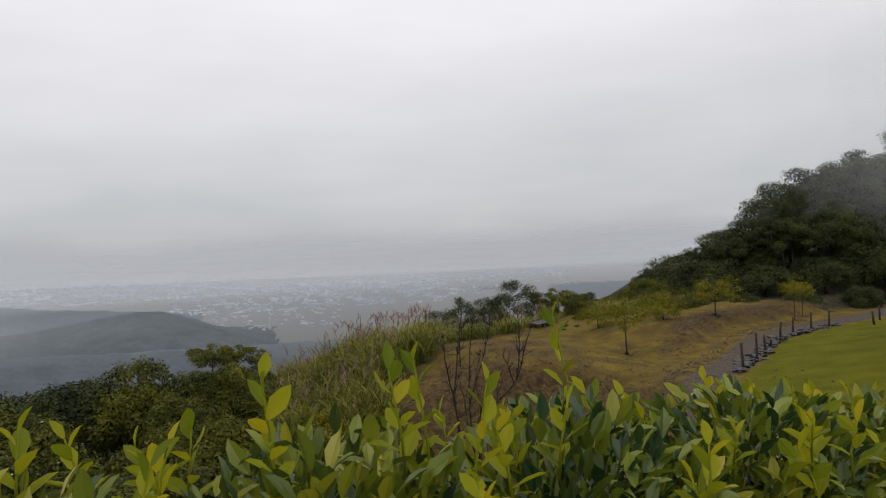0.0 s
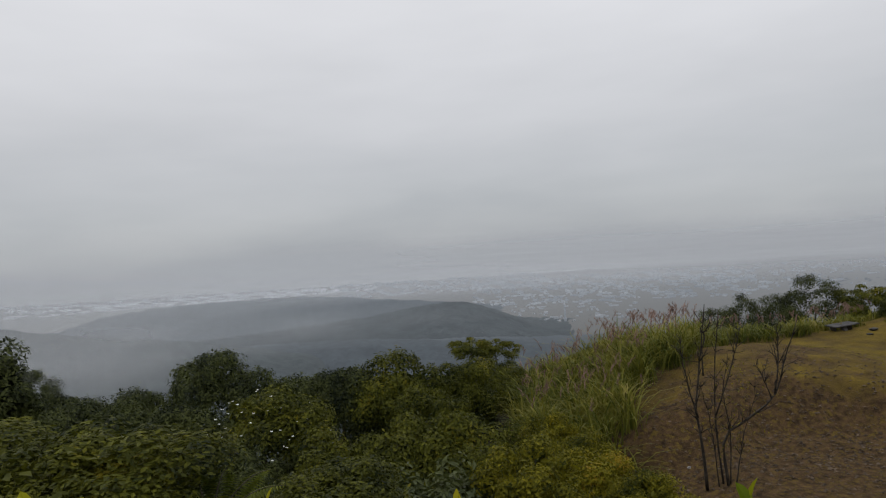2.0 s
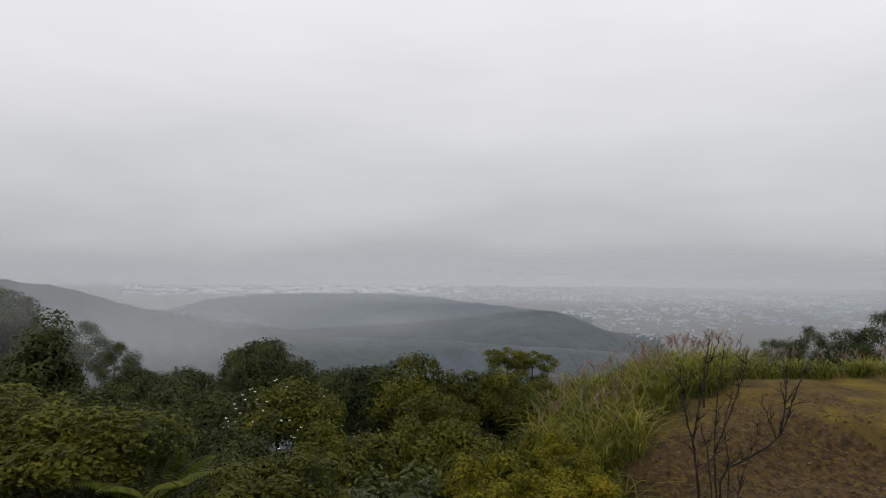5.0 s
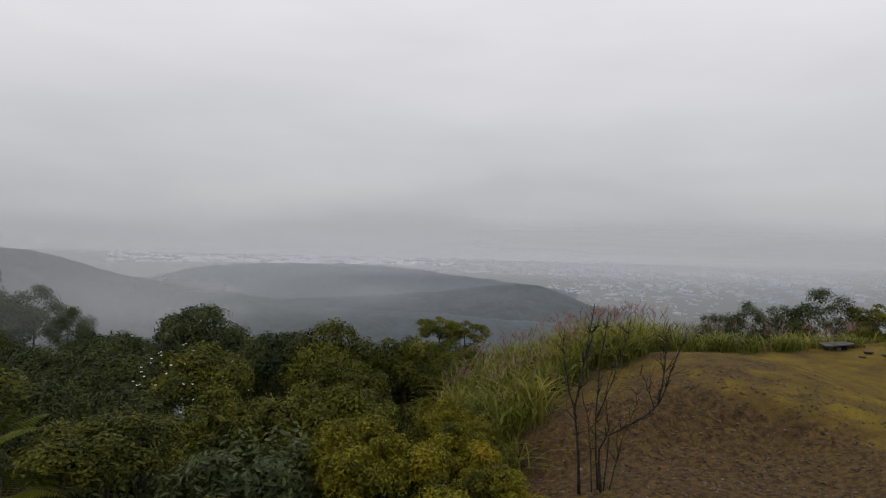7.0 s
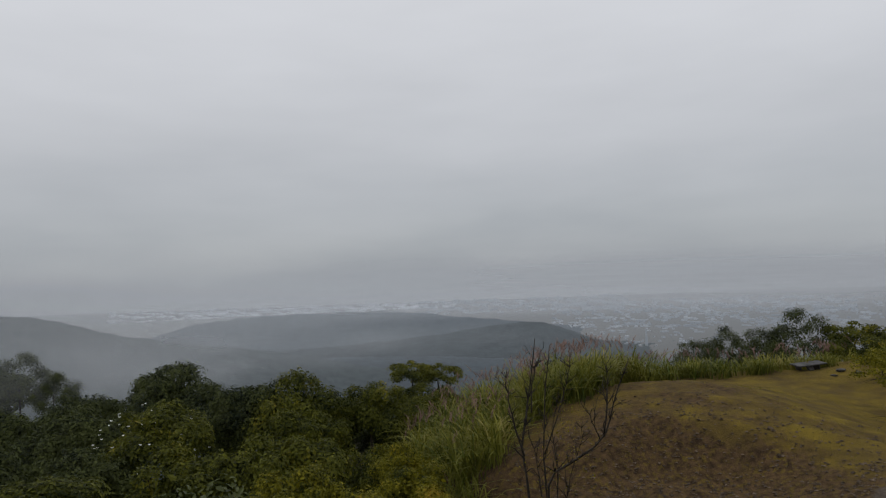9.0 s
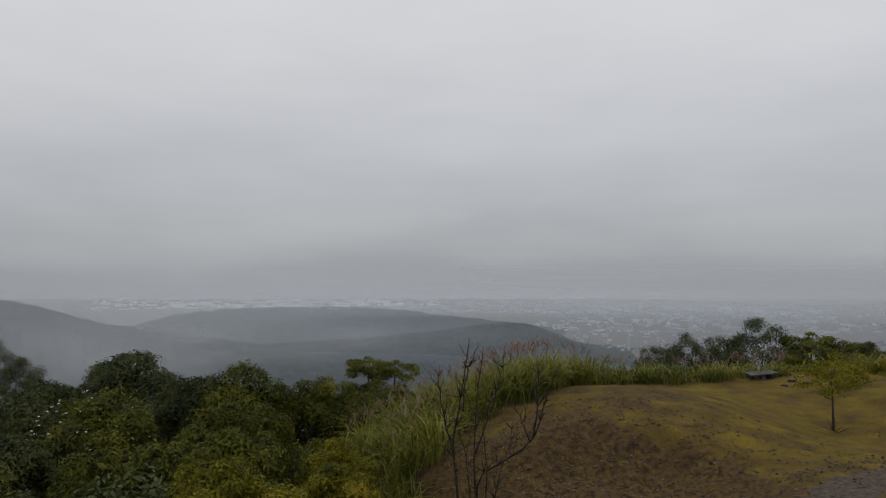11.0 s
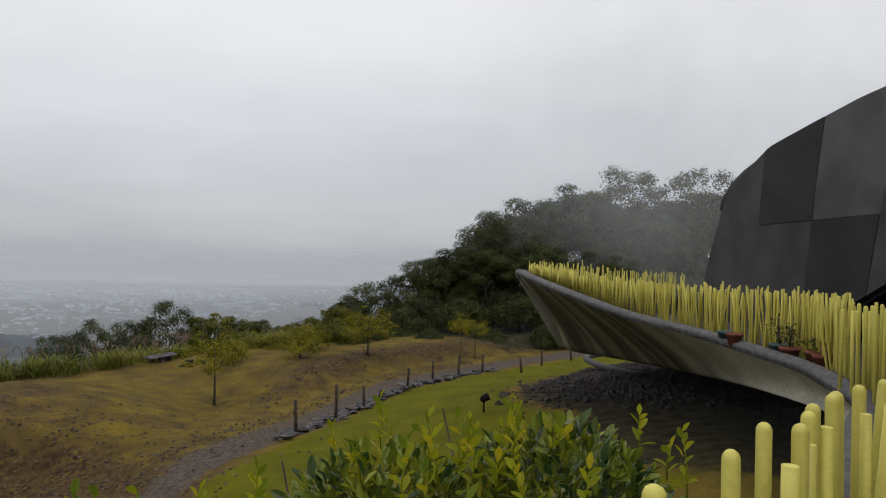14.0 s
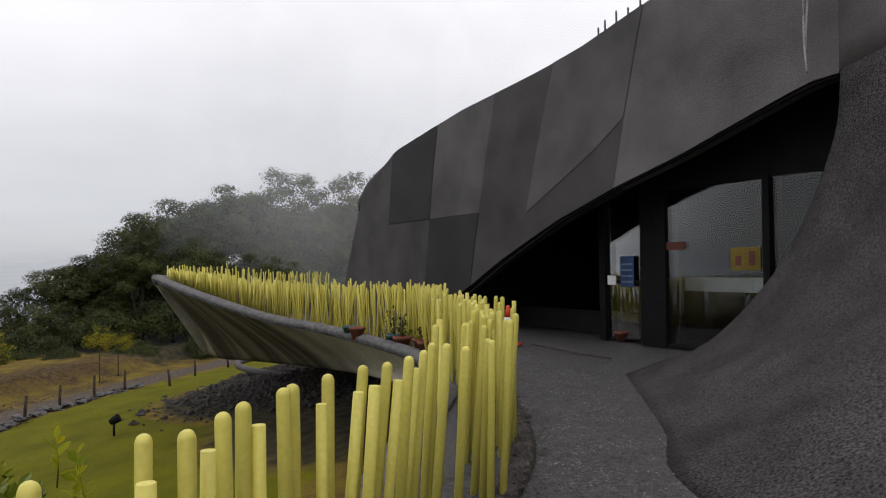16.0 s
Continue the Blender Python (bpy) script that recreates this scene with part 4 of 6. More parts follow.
# pale see-through surface that washes out what lies behind, in place of haze
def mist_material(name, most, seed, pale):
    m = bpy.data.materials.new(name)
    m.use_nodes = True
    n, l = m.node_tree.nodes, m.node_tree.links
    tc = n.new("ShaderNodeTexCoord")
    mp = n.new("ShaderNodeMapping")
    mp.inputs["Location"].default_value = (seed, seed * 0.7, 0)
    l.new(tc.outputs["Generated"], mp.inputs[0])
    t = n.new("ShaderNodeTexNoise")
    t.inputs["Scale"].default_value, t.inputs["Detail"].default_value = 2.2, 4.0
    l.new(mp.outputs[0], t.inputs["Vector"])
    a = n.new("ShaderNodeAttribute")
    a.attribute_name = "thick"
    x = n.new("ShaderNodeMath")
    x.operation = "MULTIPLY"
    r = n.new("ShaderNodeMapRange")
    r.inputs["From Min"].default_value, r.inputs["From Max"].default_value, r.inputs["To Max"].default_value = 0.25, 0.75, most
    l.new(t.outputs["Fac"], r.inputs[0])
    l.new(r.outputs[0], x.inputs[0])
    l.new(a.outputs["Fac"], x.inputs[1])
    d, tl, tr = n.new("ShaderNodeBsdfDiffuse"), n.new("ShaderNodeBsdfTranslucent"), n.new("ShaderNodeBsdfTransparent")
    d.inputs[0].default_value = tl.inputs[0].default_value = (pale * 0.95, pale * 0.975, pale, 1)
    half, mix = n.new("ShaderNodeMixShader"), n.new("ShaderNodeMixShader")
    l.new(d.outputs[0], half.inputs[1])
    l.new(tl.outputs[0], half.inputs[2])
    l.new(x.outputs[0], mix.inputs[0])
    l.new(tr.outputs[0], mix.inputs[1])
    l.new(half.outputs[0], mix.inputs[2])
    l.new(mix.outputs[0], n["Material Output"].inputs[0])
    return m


def mist_sheet(distance, b0, b1, z0, z1, most, seed, pale=0.9, lean=0.0):
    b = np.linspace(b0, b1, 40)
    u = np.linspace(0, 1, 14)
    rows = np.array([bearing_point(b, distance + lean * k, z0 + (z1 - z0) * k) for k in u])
    ob = bulk("mist_sheet", rows.reshape(-1, 3), grid_faces(14, 40), mist_material("haze_sheet", most, seed, pale))
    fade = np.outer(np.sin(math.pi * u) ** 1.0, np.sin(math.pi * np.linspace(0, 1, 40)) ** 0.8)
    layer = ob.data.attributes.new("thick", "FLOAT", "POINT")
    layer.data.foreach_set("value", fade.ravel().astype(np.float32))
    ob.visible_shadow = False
    return tagged(ob, "thin translucent sheet standing in for mist and haze", "mist", kind="stuff")


# upright sheets added to pale the valley, forest and far plain like haze
mist_sheet(330, -62, -8, -52, 2, 0.42, 1.0)
mist_sheet(620, -40, 12, -80, -30, 0.3, 4.0)
mist_sheet(140, -54, -20, -30, 6, 0.4, 2.0, 0.78)
mist_sheet(64, -62, -28, -14, 5, 0.28, 3.0, 0.75)
mist_sheet(3000, -24, 76, -175, 80, 0.95, 6.0, 0.7)
mist_sheet(1900, -44, 30, -130, -40, 0.4, 5.0)
mist_sheet(45, 39, 86, -8, 26, 0.37, 7.0, 0.82)

# ---- plants ----
LEAF_QUAD = np.array([(0, 0, 0), (0.45, 0.24, 0.05), (1, 0, -0.06), (0.45, -0.24, 0.05)])
LEAF_QUAD_F = [(0, 1, 2, 3)]
LEAF_FULL = np.array([(0, 0, 0), (0.42, 0, -0.02), (1, 0, -0.1), (0.13, 0.1, 0.02), (0.5, 0.21, 0.06), (0.82, 0.13, 0.0), (0.13, -0.1, 0.02), (0.5, -0.21, 0.06), (0.82, -0.13, 0.0)])
LEAF_FULL_F = [(0, 1, 4, 3), (1, 2, 5, 4), (0, 6, 7, 1), (1, 7, 8, 2)]


def crown_mesh(name, mat, seed, clumps, leaves, leaf, flat=0.8, sparse=1.0, shell=0.55, template=LEAF_QUAD, faces=LEAF_QUAD_F, cone=0.0, clump=0.3, drop=0.35, core=0):
    """A crown of unit radius: leaf clumps over an uneven ellipsoid whose centre is the origin. Also gives the clumps' places."""
    r = np.random.default_rng(seed)
    way = r.normal(0, 1, (clumps, 3))
    way[:, 2] = np.abs(way[:, 2]) * 0.9 - drop
    way /= np.linalg.norm(way, axis=1, keepdims=True)
    lump = 1 + 0.16 * np.sin(3 * np.arctan2(way[:, 1], way[:, 0]) + seed) + r.normal(0, 0.06, clumps)
    rad = (shell + (1 - shell) * r.random(clumps) ** 0.6) * lump
    centre = way * rad[:, None] * (1, 1, flat)
    if cone:
        centre[:, :2] *= (1 - cone * (centre[:, 2:] / flat * 0.5 + 0.5)).clip(0.12, 1)
    size = clump * r.uniform(0.7, 1.3, clumps) * sparse
    own = np.repeat(np.arange(clumps), leaves)
    offset = r.normal(0, 1, (len(own), 3))
    offset /= np.linalg.norm(offset, axis=1, keepdims=True)
    offset *= (r.random(len(own)) ** 0.4)[:, None] * size[own, None] * (0.8, 0.8, 0.5)
    at = centre[own] + offset
    over = offset / size[own, None] + way[own] * 0.35 + (0, 0, 0.45) + r.normal(0, 0.27, at.shape)
    over /= np.linalg.norm(over, axis=1, keepdims=True)
    along_leaf = np.cross(over, r.normal(0, 1, at.shape))
    along_leaf /= np.linalg.norm(along_leaf, axis=1, keepdims=True)
    turns = np.stack([along_leaf, np.cross(over, along_leaf), over], 2) * (leaf * r.uniform(0.65, 1.25, len(own)))[:, None, None]
    if core:
        inner = r.normal(0, 1, (core, 3))
        inner *= (0.72 * r.random(core) ** 0.45 / np.linalg.norm(inner, axis=1))[:, None] * (1, 1, flat * 0.9)
        if cone:
            inner[:, :2] *= (1 - cone * (inner[:, 2:] / flat * 0.5 + 0.5)).clip(0.12, 1)
        else:
            inner[:, 2] -= 0.1
        turns = np.concatenate([turns, turns_for(r, r.normal(0, 1, (core, 3)), leaf * r.uniform(1.4, 2.6, core))])
        at = np.concatenate([at, inner])
    verts, quads = spread(template, faces, turns, at)
    ob = bulk(name, verts, quads, mat)
    me = ob.data
    bpy.data.objects.remove(ob)
    return me, centre


def lobed_crown(name, mat, seed, lobes, leaves, leaf, flat=0.85, lobe=0.38, reach=0.62, drop=0.3, core=700, squash=0.75, loose=0.34):
    """A crown of about unit radius built of rounded lobes, each a shell of leaves, with dark gaps between them."""
    r = np.random.default_rng(seed)
    turn_by = np.arange(lobes) * 2.4 + seed
    flat_way = np.stack([np.cos(turn_by), np.sin(turn_by)], 1)
    high = np.linspace(-drop, 1, lobes)
    way = np.column_stack([flat_way * np.sqrt(1 - np.clip(high, -1, 1) ** 2)[:, None], high])
    centre = way * (reach * r.uniform(0.62, 1.2, lobes))[:, None] * (1, 1, flat)
    size = lobe * r.uniform(0.5, 1.35, lobes) * (1 - 0.2 * np.clip(high, 0, 1))
    share = size**2 / (size**2).sum()
    own = r.choice(lobes, int(leaves * 1.35), p=share)
    out = r.normal(0, 1, (len(own), 3)) + (0, 0, 0.4) + way[own] * 0.5
    out /= np.linalg.norm(out, axis=1, keepdims=True)
    uneven = 1 + 0.16 * np.sin(out[:, 0] * 7 + own * 1.7) * np.cos(out[:, 1] * 6 + own)
    at = centre[own] + out * (size[own] * uneven * (1 - loose + 1.5 * loose * r.random(len(own))))[:, None] * (1, 1, squash)
    apart = np.linalg.norm((at[:, None] - centre[None]) / (1, 1, squash), axis=2) / size[None]
    apart[np.arange(len(own)), own] = 9
    pick = np.where(apart.min(1) > 0.8)[0][:leaves]
    at, out = at[pick], out[pick]
    over = out + (0, 0, 0.4) + r.normal(0, 0.33, at.shape)
    over /= np.linalg.norm(over, axis=1, keepdims=True)
    along_leaf = np.cross(over, r.normal(0, 1, at.shape))
    along_leaf /= np.linalg.norm(along_leaf, axis=1, keepdims=True)
    turns = np.stack([along_leaf, np.cross(over, along_leaf), over], 2) * (leaf * r.uniform(0.6, 1.3, len(at)))[:, None, None]
    if core:
        inner = centre[r.integers(0, lobes, core)] * r.uniform(0.3, 0.95, (core, 1)) + r.normal(0, lobe * 0.3, (core, 3)) * (1, 1, squash)
        turns = np.concatenate([turns, turns_for(r, r.normal(0, 1, (core, 3)), leaf * r.uniform(1.6, 2.8, core))])
        at = np.concatenate([at, inner])
    ob = bulk(name, *spread(LEAF_QUAD, LEAF_QUAD_F, turns, at), mat)
    me = ob.data
    bpy.data.objects.remove(ob)
    return me, centre


def trunk_mesh(name, centres, seed, thick=0.06, low=-1.6, limbs=14, mat=BARK):
    """A tapered trunk from low up into the crown, with limbs to some clumps."""
    r = np.random.default_rng(seed)
    bm = bmesh.new()
    lean = r.normal(0, 0.06, 2)
    spine = [(lean[0] * k, lean[1] * k, low + (0.05 - low) * k) for k in np.linspace(0, 1, 6)]
    tube(bm, spine, list(np.linspace(thick, thick * 0.4, 6)), 7)
    for c in centres[r.permutation(len(centres))[:limbs]]:
        start = Vector(spine[int(r.integers(2, 6))])
        end = Vector(c) * 0.95
        mid = start.lerp(end, 0.5) + Vector((0, 0, r.uniform(-0.05, 0.15)))
        tube(bm, [start, mid, end], [thick * 0.42, thick * 0.25, thick * 0.08], 5)
    me = bpy.data.meshes.new(name)
    bm.to_mesh(me)
    bm.free()
    me.materials.append(mat)
    return me


KINDS = {}
for key, mat, seeds, opts in (
    ("dark", LEAF_DARK, (1, 2, 3), dict(lobes=15, leaves=9000, leaf=0.066, lobe=0.38)),
    ("mid", LEAF_MID, (4, 5, 6), dict(lobes=18, leaves=9000, leaf=0.066, lobe=0.34)),
    ("olive", LEAF_OLIVE, (7, 8), dict(lobes=20, leaves=12000, leaf=0.058, flat=0.9, lobe=0.3, drop=0.12, loose=0.5, reach=0.68)),
    ("big", LEAF_BIG, (9,), dict(clumps=50, leaves=60, leaf=0.13, flat=0.8, clump=0.36, template=LEAF_FULL, faces=LEAF_FULL_F)),
    ("layered", LEAF_MID, (10, 11), dict(lobes=16, leaves=4600, leaf=0.075, flat=0.5, lobe=0.27, reach=0.76, drop=0.25, core=0, squash=0.42, loose=0.5)),
    ("open", LEAF_DARK, (12, 13), dict(lobes=24, leaves=9500, leaf=0.058, flat=0.95, lobe=0.27, reach=0.74, drop=0.45, core=0, squash=0.85, loose=0.55)),
    ("sapling", LEAF_OLIVE, (14, 15), dict(clumps=75, leaves=34, leaf=0.085, flat=1.0, clump=0.3, shell=0.3, drop=0.85)),
    ("cone", LEAF_DARK, (16,), dict(clumps=90, leaves=130, leaf=0.085, flat=1.35, cone=0.68, clump=0.34, drop=0.6, core=900)),
    ("forest", LEAF_DARK, (17, 18, 19), dict(lobes=34, leaves=17000, leaf=0.042, flat=0.8, lobe=0.27, reach=0.74, core=2500, squash=0.55, drop=0.4)),
):
    KINDS[key] = []
    for s in seeds:
        crown, centres = (lobed_crown if "lobes" in opts else crown_mesh)("crown", mat, s, **opts)
        low = {"layered": -1.5, "open": -1.7, "sapling": -2.0, "cone": -2.0}.get(key, -1.8)
        thin = {"sapling": 0.04, "open": 0.045, "layered": 0.045}.get(key, 0.06)
        bark = DARK_TWIG if key in ("open", "layered") else BARK
        KINDS[key].append((crown, trunk_mesh("trunk", centres, s + 50, thin, low, 0, bark), trunk_mesh("limbs", centres, s + 50, thin * 0.9, -0.5, 30 if key in ("open", "layered", "sapling") else 10, bark), low))

TREE_LABELS = {
    "dark": "dense dark green broadleaf tree on the slope", "mid": "rounded green broadleaf tree on the slope", "olive": "yellow-green bushy shrub on the slope",
    "big": "grey-green shrub with large broad leaves", "layered": "flat-topped tree with layered thin foliage", "open": "dark open-crowned tree on the ridge",
    "sapling": "slender yellow-green sapling on the mossy field", "cone": "dark green conical tree", "forest": "tall dark forest tree at the field's end",
}
tree_count = 0


def tree(kind, x, y, top, radius, stretch=1.0, group="", label=""):
    """A tree whose crown reaches up to top; its trunk goes down to the ground."""
    global tree_count
    crown, trunk, limbs, low = KINDS[kind][tree_count % len(KINDS[kind])]
    tree_count += 1
    base = float(ground_z(x, y)) - 0.05
    flat = max(v.co.z for v in crown.vertices) * stretch
    centre = top - flat * radius
    root = thing("tree" if kind not in ("olive", "big") else "shrub", label or TREE_LABELS[kind], "tree" if kind not in ("olive", "big") else "shrub", (x, y, base), group or "plants on the hillside")
    turn = (tree_count * 137.5) % 360
    c = new("crown", crown)
    c.parent = root
    c.matrix_local = pose(0, 0, centre - base, 0, 0, turn) @ Matrix.Diagonal((radius, radius, radius * stretch, 1))
    b = new("limbs", limbs)
    b.parent = root
    b.matrix_local = c.matrix_local.copy()
    t = new("trunk", trunk)
    t.parent = root
    reach = max(0.3, (centre - base)) / -low
    t.matrix_local = pose(0, 0, centre - base, 0, 0, turn) @ Matrix.Diagonal((radius, radius, reach, 1))
    return root


for row in (
    ("mid", -10.3, 23.2, -1.55, 1.9), ("dark", -12.5, 24.2, -2.1, 1.8), ("mid", -8.0, 24.4, -2.15, 1.6), ("layered", -7.6, 30.6, -2.3, 1.3), ("layered", -6.4, 31.0, -2.5, 1.25), ("mid", -7.4, 29.4, -3.0, 1.3), ("mid", -6.0, 29.6, -3.2, 1.2), ("dark", -20.0, 32.0, -2.25, 2.3),
    ("dark", -17.3, 31.0, -3.0, 2.5), ("dark", -23.4, 31.5, -3.6, 2.4), ("dark", -14.6, 28.5, -3.1, 2.4), ("dark", -26.5, 30.0, -4.2, 2.4), ("dark", -21.0, 26.0, -3.4, 2.6),
    ("mid", -8.9, 18.2, -2.6, 1.9), ("mid", -11.6, 17.6, -2.75, 1.8), ("mid", -6.7, 19.5, -3.3, 1.6), ("mid", -10.5, 10.2, -1.55, 1.35, 0.7), ("big", -9.3, 13.2, -2.5, 1.5),
    # dark trees under the near crowns (y 10 to 12) stand in for shade
    ("olive", -6.9, 13.4, -2.25, 1.5), ("olive", -5.0, 12.0, -3.0, 1.3), ("olive", -4.4, 14.6, -3.5, 1.3), ("mid", -7.6, 15.8, -2.9, 1.5), ("mid", -13.9, 9.8, -0.7, 1.9, 0.65), ("dark", -13.5, 10.5, -2.1, 1.6), ("dark", -12.2, 10.4, -2.5, 1.2), ("dark", -15.6, 10.6, -2.2, 1.6),
    ("mid", -16.9, 11.0, -0.75, 2.2, 0.6), ("dark", -17.2, 11.9, -2.2, 1.9), ("cone", -21.4, 19.0, 0.0, 1.75), ("dark", -25.0, 25.0, -3.9, 2.0), ("dark", -18.3, 16.6, -2.5, 2.2),
    ("dark", -16.2, 15.5, -2.3, 1.9), ("dark", -13.0, 14.0, -2.6, 1.8), ("dark", -17.8, 22.5, -2.8, 2.0), ("dark", -21.5, 14.0, -2.2, 2.2), ("dark", -27.0, 18.0, -2.4, 2.2),
    ("dark", -11.0, 28.5, -3.2, 2.2), ("mid", -6.4, 26.8, -3.1, 1.4), ("mid", -9.2, 20.6, -2.4, 1.5), ("olive", -8.2, 9.6, -2.6, 1.2), ("mid", -6.3, 9.2, -3.2, 1.3),
    ("olive", -3.2, 10.6, -3.7, 1.1), ("olive", -5.3, 16.4, -3.1, 1.3), ("olive", -4.5, 14.9, -3.5, 1.1), ("olive", -5.9, 18.0, -2.9, 1.2), ("dark", -14.8, 18.0, -2.9, 1.7), ("dark", -30, 26, -3.6, 2.6), ("dark", -33, 33, -4.4, 2.8), ("dark", -28, 36, -4.8, 2.8),
):
    tree(*row[:5], row[5] if len(row) > 5 else {"dark": 1.2, "mid": 1.15}.get(row[0], 1.0))
# undergrowth that closes the slope between the trees
r = np.random.default_rng(23)
for k in range(36):
    x, y = r.uniform(-24, -5.6), r.uniform(8.5, 31)
    if y < 8.5 + 0.42 * (-6 - x):
        continue
    radius = r.uniform(1.1, 1.7)
    tree("olive" if x > -8.5 and k % 2 else ("dark", "mid" if x > -11 else "dark")[k % 2], x, y, min(float(ground_z(x, y)) + radius * r.uniform(1.3, 1.75), -2.9 - 0.04 * y), radius, label="low dense bush filling the slope between the trees")
tree("mid", -14.2, 20.8, -2.25, 2.0, label="dark shrub dotted with white flowers on the slope")
for row in (("dark", -55.5, 57, -0.9, 5.0), ("dark", -64, 40, -0.4, 5.0), ("dark", -59, 54, -3.6, 4.8), ("dark", -51.5, 57, -4.4, 4.6), ("dark", -55, 52, -5.2, 4.4), ("open", -44, 53, -3.6, 3.0), ("open", -39.5, 51, -5.0, 2.2), ("dark", -51, 44, -5.0, 4.0), ("dark", -56, 42, -3.4, 4.4), ("dark", -43, 47, -6.4, 3.6), ("dark", -38, 51, -7.0, 3.4), ("dark", -62, 36, -2.8, 4.6), ("dark", -50, 50, -6.5, 4.2), ("dark", -57, 46, -4.6, 4.4), ("dark", -44, 41, -7.2, 3.6), ("dark", -66, 33, -3.5, 4.6), ("dark", -52, 37, -6.2, 4.0), ("dark", -36, 44, -7.6, 3.4), ("dark", -39, 37, -7.2, 3.4)):
    tree(*row, label="distant dark tree half hidden by mist")
for row in (
    ("open", 11.7, 38.0, -0.9, 1.9), ("open", 8.0, 38.4, -1.8, 1.6), ("open", 9.8, 38.2, -1.9, 1.7), ("layered", 13.9, 37.0, -1.6, 1.8), ("mid", 15.8, 36.4, -1.95, 1.4),
    ("mid", 17.6, 35.8, -2.1, 1.3), ("open", 6.6, 39.5, -2.6, 1.3), ("mid", 12.6, 35.2, -2.3, 1.1), ("olive", 14.6, 33.6, -2.25, 1.1), ("mid", 17.3, 33.2, -2.2, 1.2), ("mid", 19.6, 34.0, -2.0, 1.3), ("olive", 12.4, 31.4, -2.3, 0.9), ("olive", 14.2, 30.6, -2.2, 1.0), ("olive", 16.4, 31.0, -2.1, 1.0), ("mid", 18.6, 30.6, -2.1, 1.1), ("dark", 20.4, 31.4, -2.1, 1.1), ("mid", 17.8, 31.9, -1.9, 1.2), ("mid", 13.2, 33.0, -2.0, 1.1), ("mid", 19.5, 36.5, -1.9, 1.6), ("mid", 21.6, 37.2, -1.4, 1.7), ("dark", 23.4, 39.0, -0.8, 1.9), ("mid", 22.6, 34.6, -2.0, 1.4),
):
    tree(*row)
for row in (("sapling", 9.2, 23.9, -1.1, 1.15), ("sapling", 13.9, 26.8, -1.25, 1.05), ("sapling", 17.0, 26.4, -0.55, 1.25), ("sapling", 11.2, 28.6, -1.6, 0.95), ("sapling", 15.6, 29.2, -1.45, 1.05), ("sapling", 21.6, 25.4, -0.9, 0.75), ("sapling", 23.2, 26.2, -1.3, 0.75)):
    tree(*row, 0.88, group="saplings on the field")
for row in (
    ("open", 25.1, 37.7, 0.5, 2.6), ("open", 26.2, 36.0, 0.9, 2.4), ("forest", 28.6, 35.6, 2.3, 3.0), ("forest", 30.8, 35.0, 3.1, 3.0), ("open", 29.5, 31.8, 4.45, 1.2), ("forest", 29.8, 32.6, 2.9, 2.4),
    ("forest", 35.4, 36.0, 6.2, 4.4), ("forest", 37.6, 33.4, 7.0, 4.6), ("forest", 41.0, 34.0, 6.8, 4.6), ("forest", 33.0, 31.4, 3.6, 3.2), ("forest", 37.0, 28.6, 3.2, 3.4), ("forest", 43, 30, 5.4, 4.2), ("forest", 46, 33, 6.4, 4.4), ("forest", 50, 32, 7.2, 4.6),
    ("open", 44, 33, 9.2, 3.7), ("forest", 56, 46, 8.8, 5.0), ("forest", 58, 40, 7.4, 5.5), ("open", 50, 30.5, 9.3, 4.0), ("forest", 64, 38, 9.0, 5.5), ("forest", 72, 34, 9.5, 6), ("forest", 52, 36, 5.5, 5),
    ("dark", 24.0, 33.5, -1.2, 2.0), ("dark", 26.6, 31.6, -0.6, 2.0), ("dark", 29.6, 29.6, -0.2, 2.0), ("dark", 32.6, 27.6, 0.2, 2.2), ("dark", 36.0, 25.6, 0.3, 2.2), ("mid", 21.2, 32.6, -2.3, 1.3),
    ("dark", 23.6, 30.4, -2.2, 1.2), ("dark", 26.4, 28.6, -2.1, 1.3), ("dark", 29.4, 27.0, -2.0, 1.3), ("dark", 32.6, 25.0, -1.7, 1.3), ("dark", 22.4, 31.8, -2.4, 1.0), ("dark", 40, 26, 1.0, 3), ("dark", 33.5, 29.6, 1.6, 2.6), ("dark", 35.2, 32.2, 1.2, 2.4), ("dark", 38.6, 31.0, 1.6, 2.6), ("dark", 31.8, 33.2, 0.6, 2.2), ("dark", 42.0, 31.6, 1.8, 2.8), ("dark", 29.0, 34.0, 0.2, 2.0),
):
    tree(*row, group="trees at the field's end")

# white flowers on the flowering shrub and sparse ones near by
rng = np.random.default_rng(21)
petal = np.array([(0, 0, 0), (0.5, 0.32, 0.12), (1, 0, 0.2), (0.5, -0.32, 0.12)])
way = rng.normal(0, 1, (46, 3))
way[:, 2] = np.abs(way[:, 2])
way[:, 1] = -np.abs(way[:, 1])
way /= np.linalg.norm(way, axis=1, keepdims=True)
heads = np.array((-14.2, 20.8, -4.0)) + way * (1.95, 1.95, 1.7)
turns = []
spots = []
for h, w in zip(heads, way):
    for k in range(5):
        a = 2 * math.pi * k / 5
        d = Vector((math.cos(a), math.sin(a), 0.35))
        turns.append(turns_for(rng, np.array([d]), [0.055], 0.1)[0])
        spots.append(h)
v, f = spread(petal, LEAF_QUAD_F, np.array(turns), np.array(spots))
tagged(bulk("white_blossom", v, f, FLOWER), "small white blossoms scattered over a dark shrub", "flowers", kind="stuff")

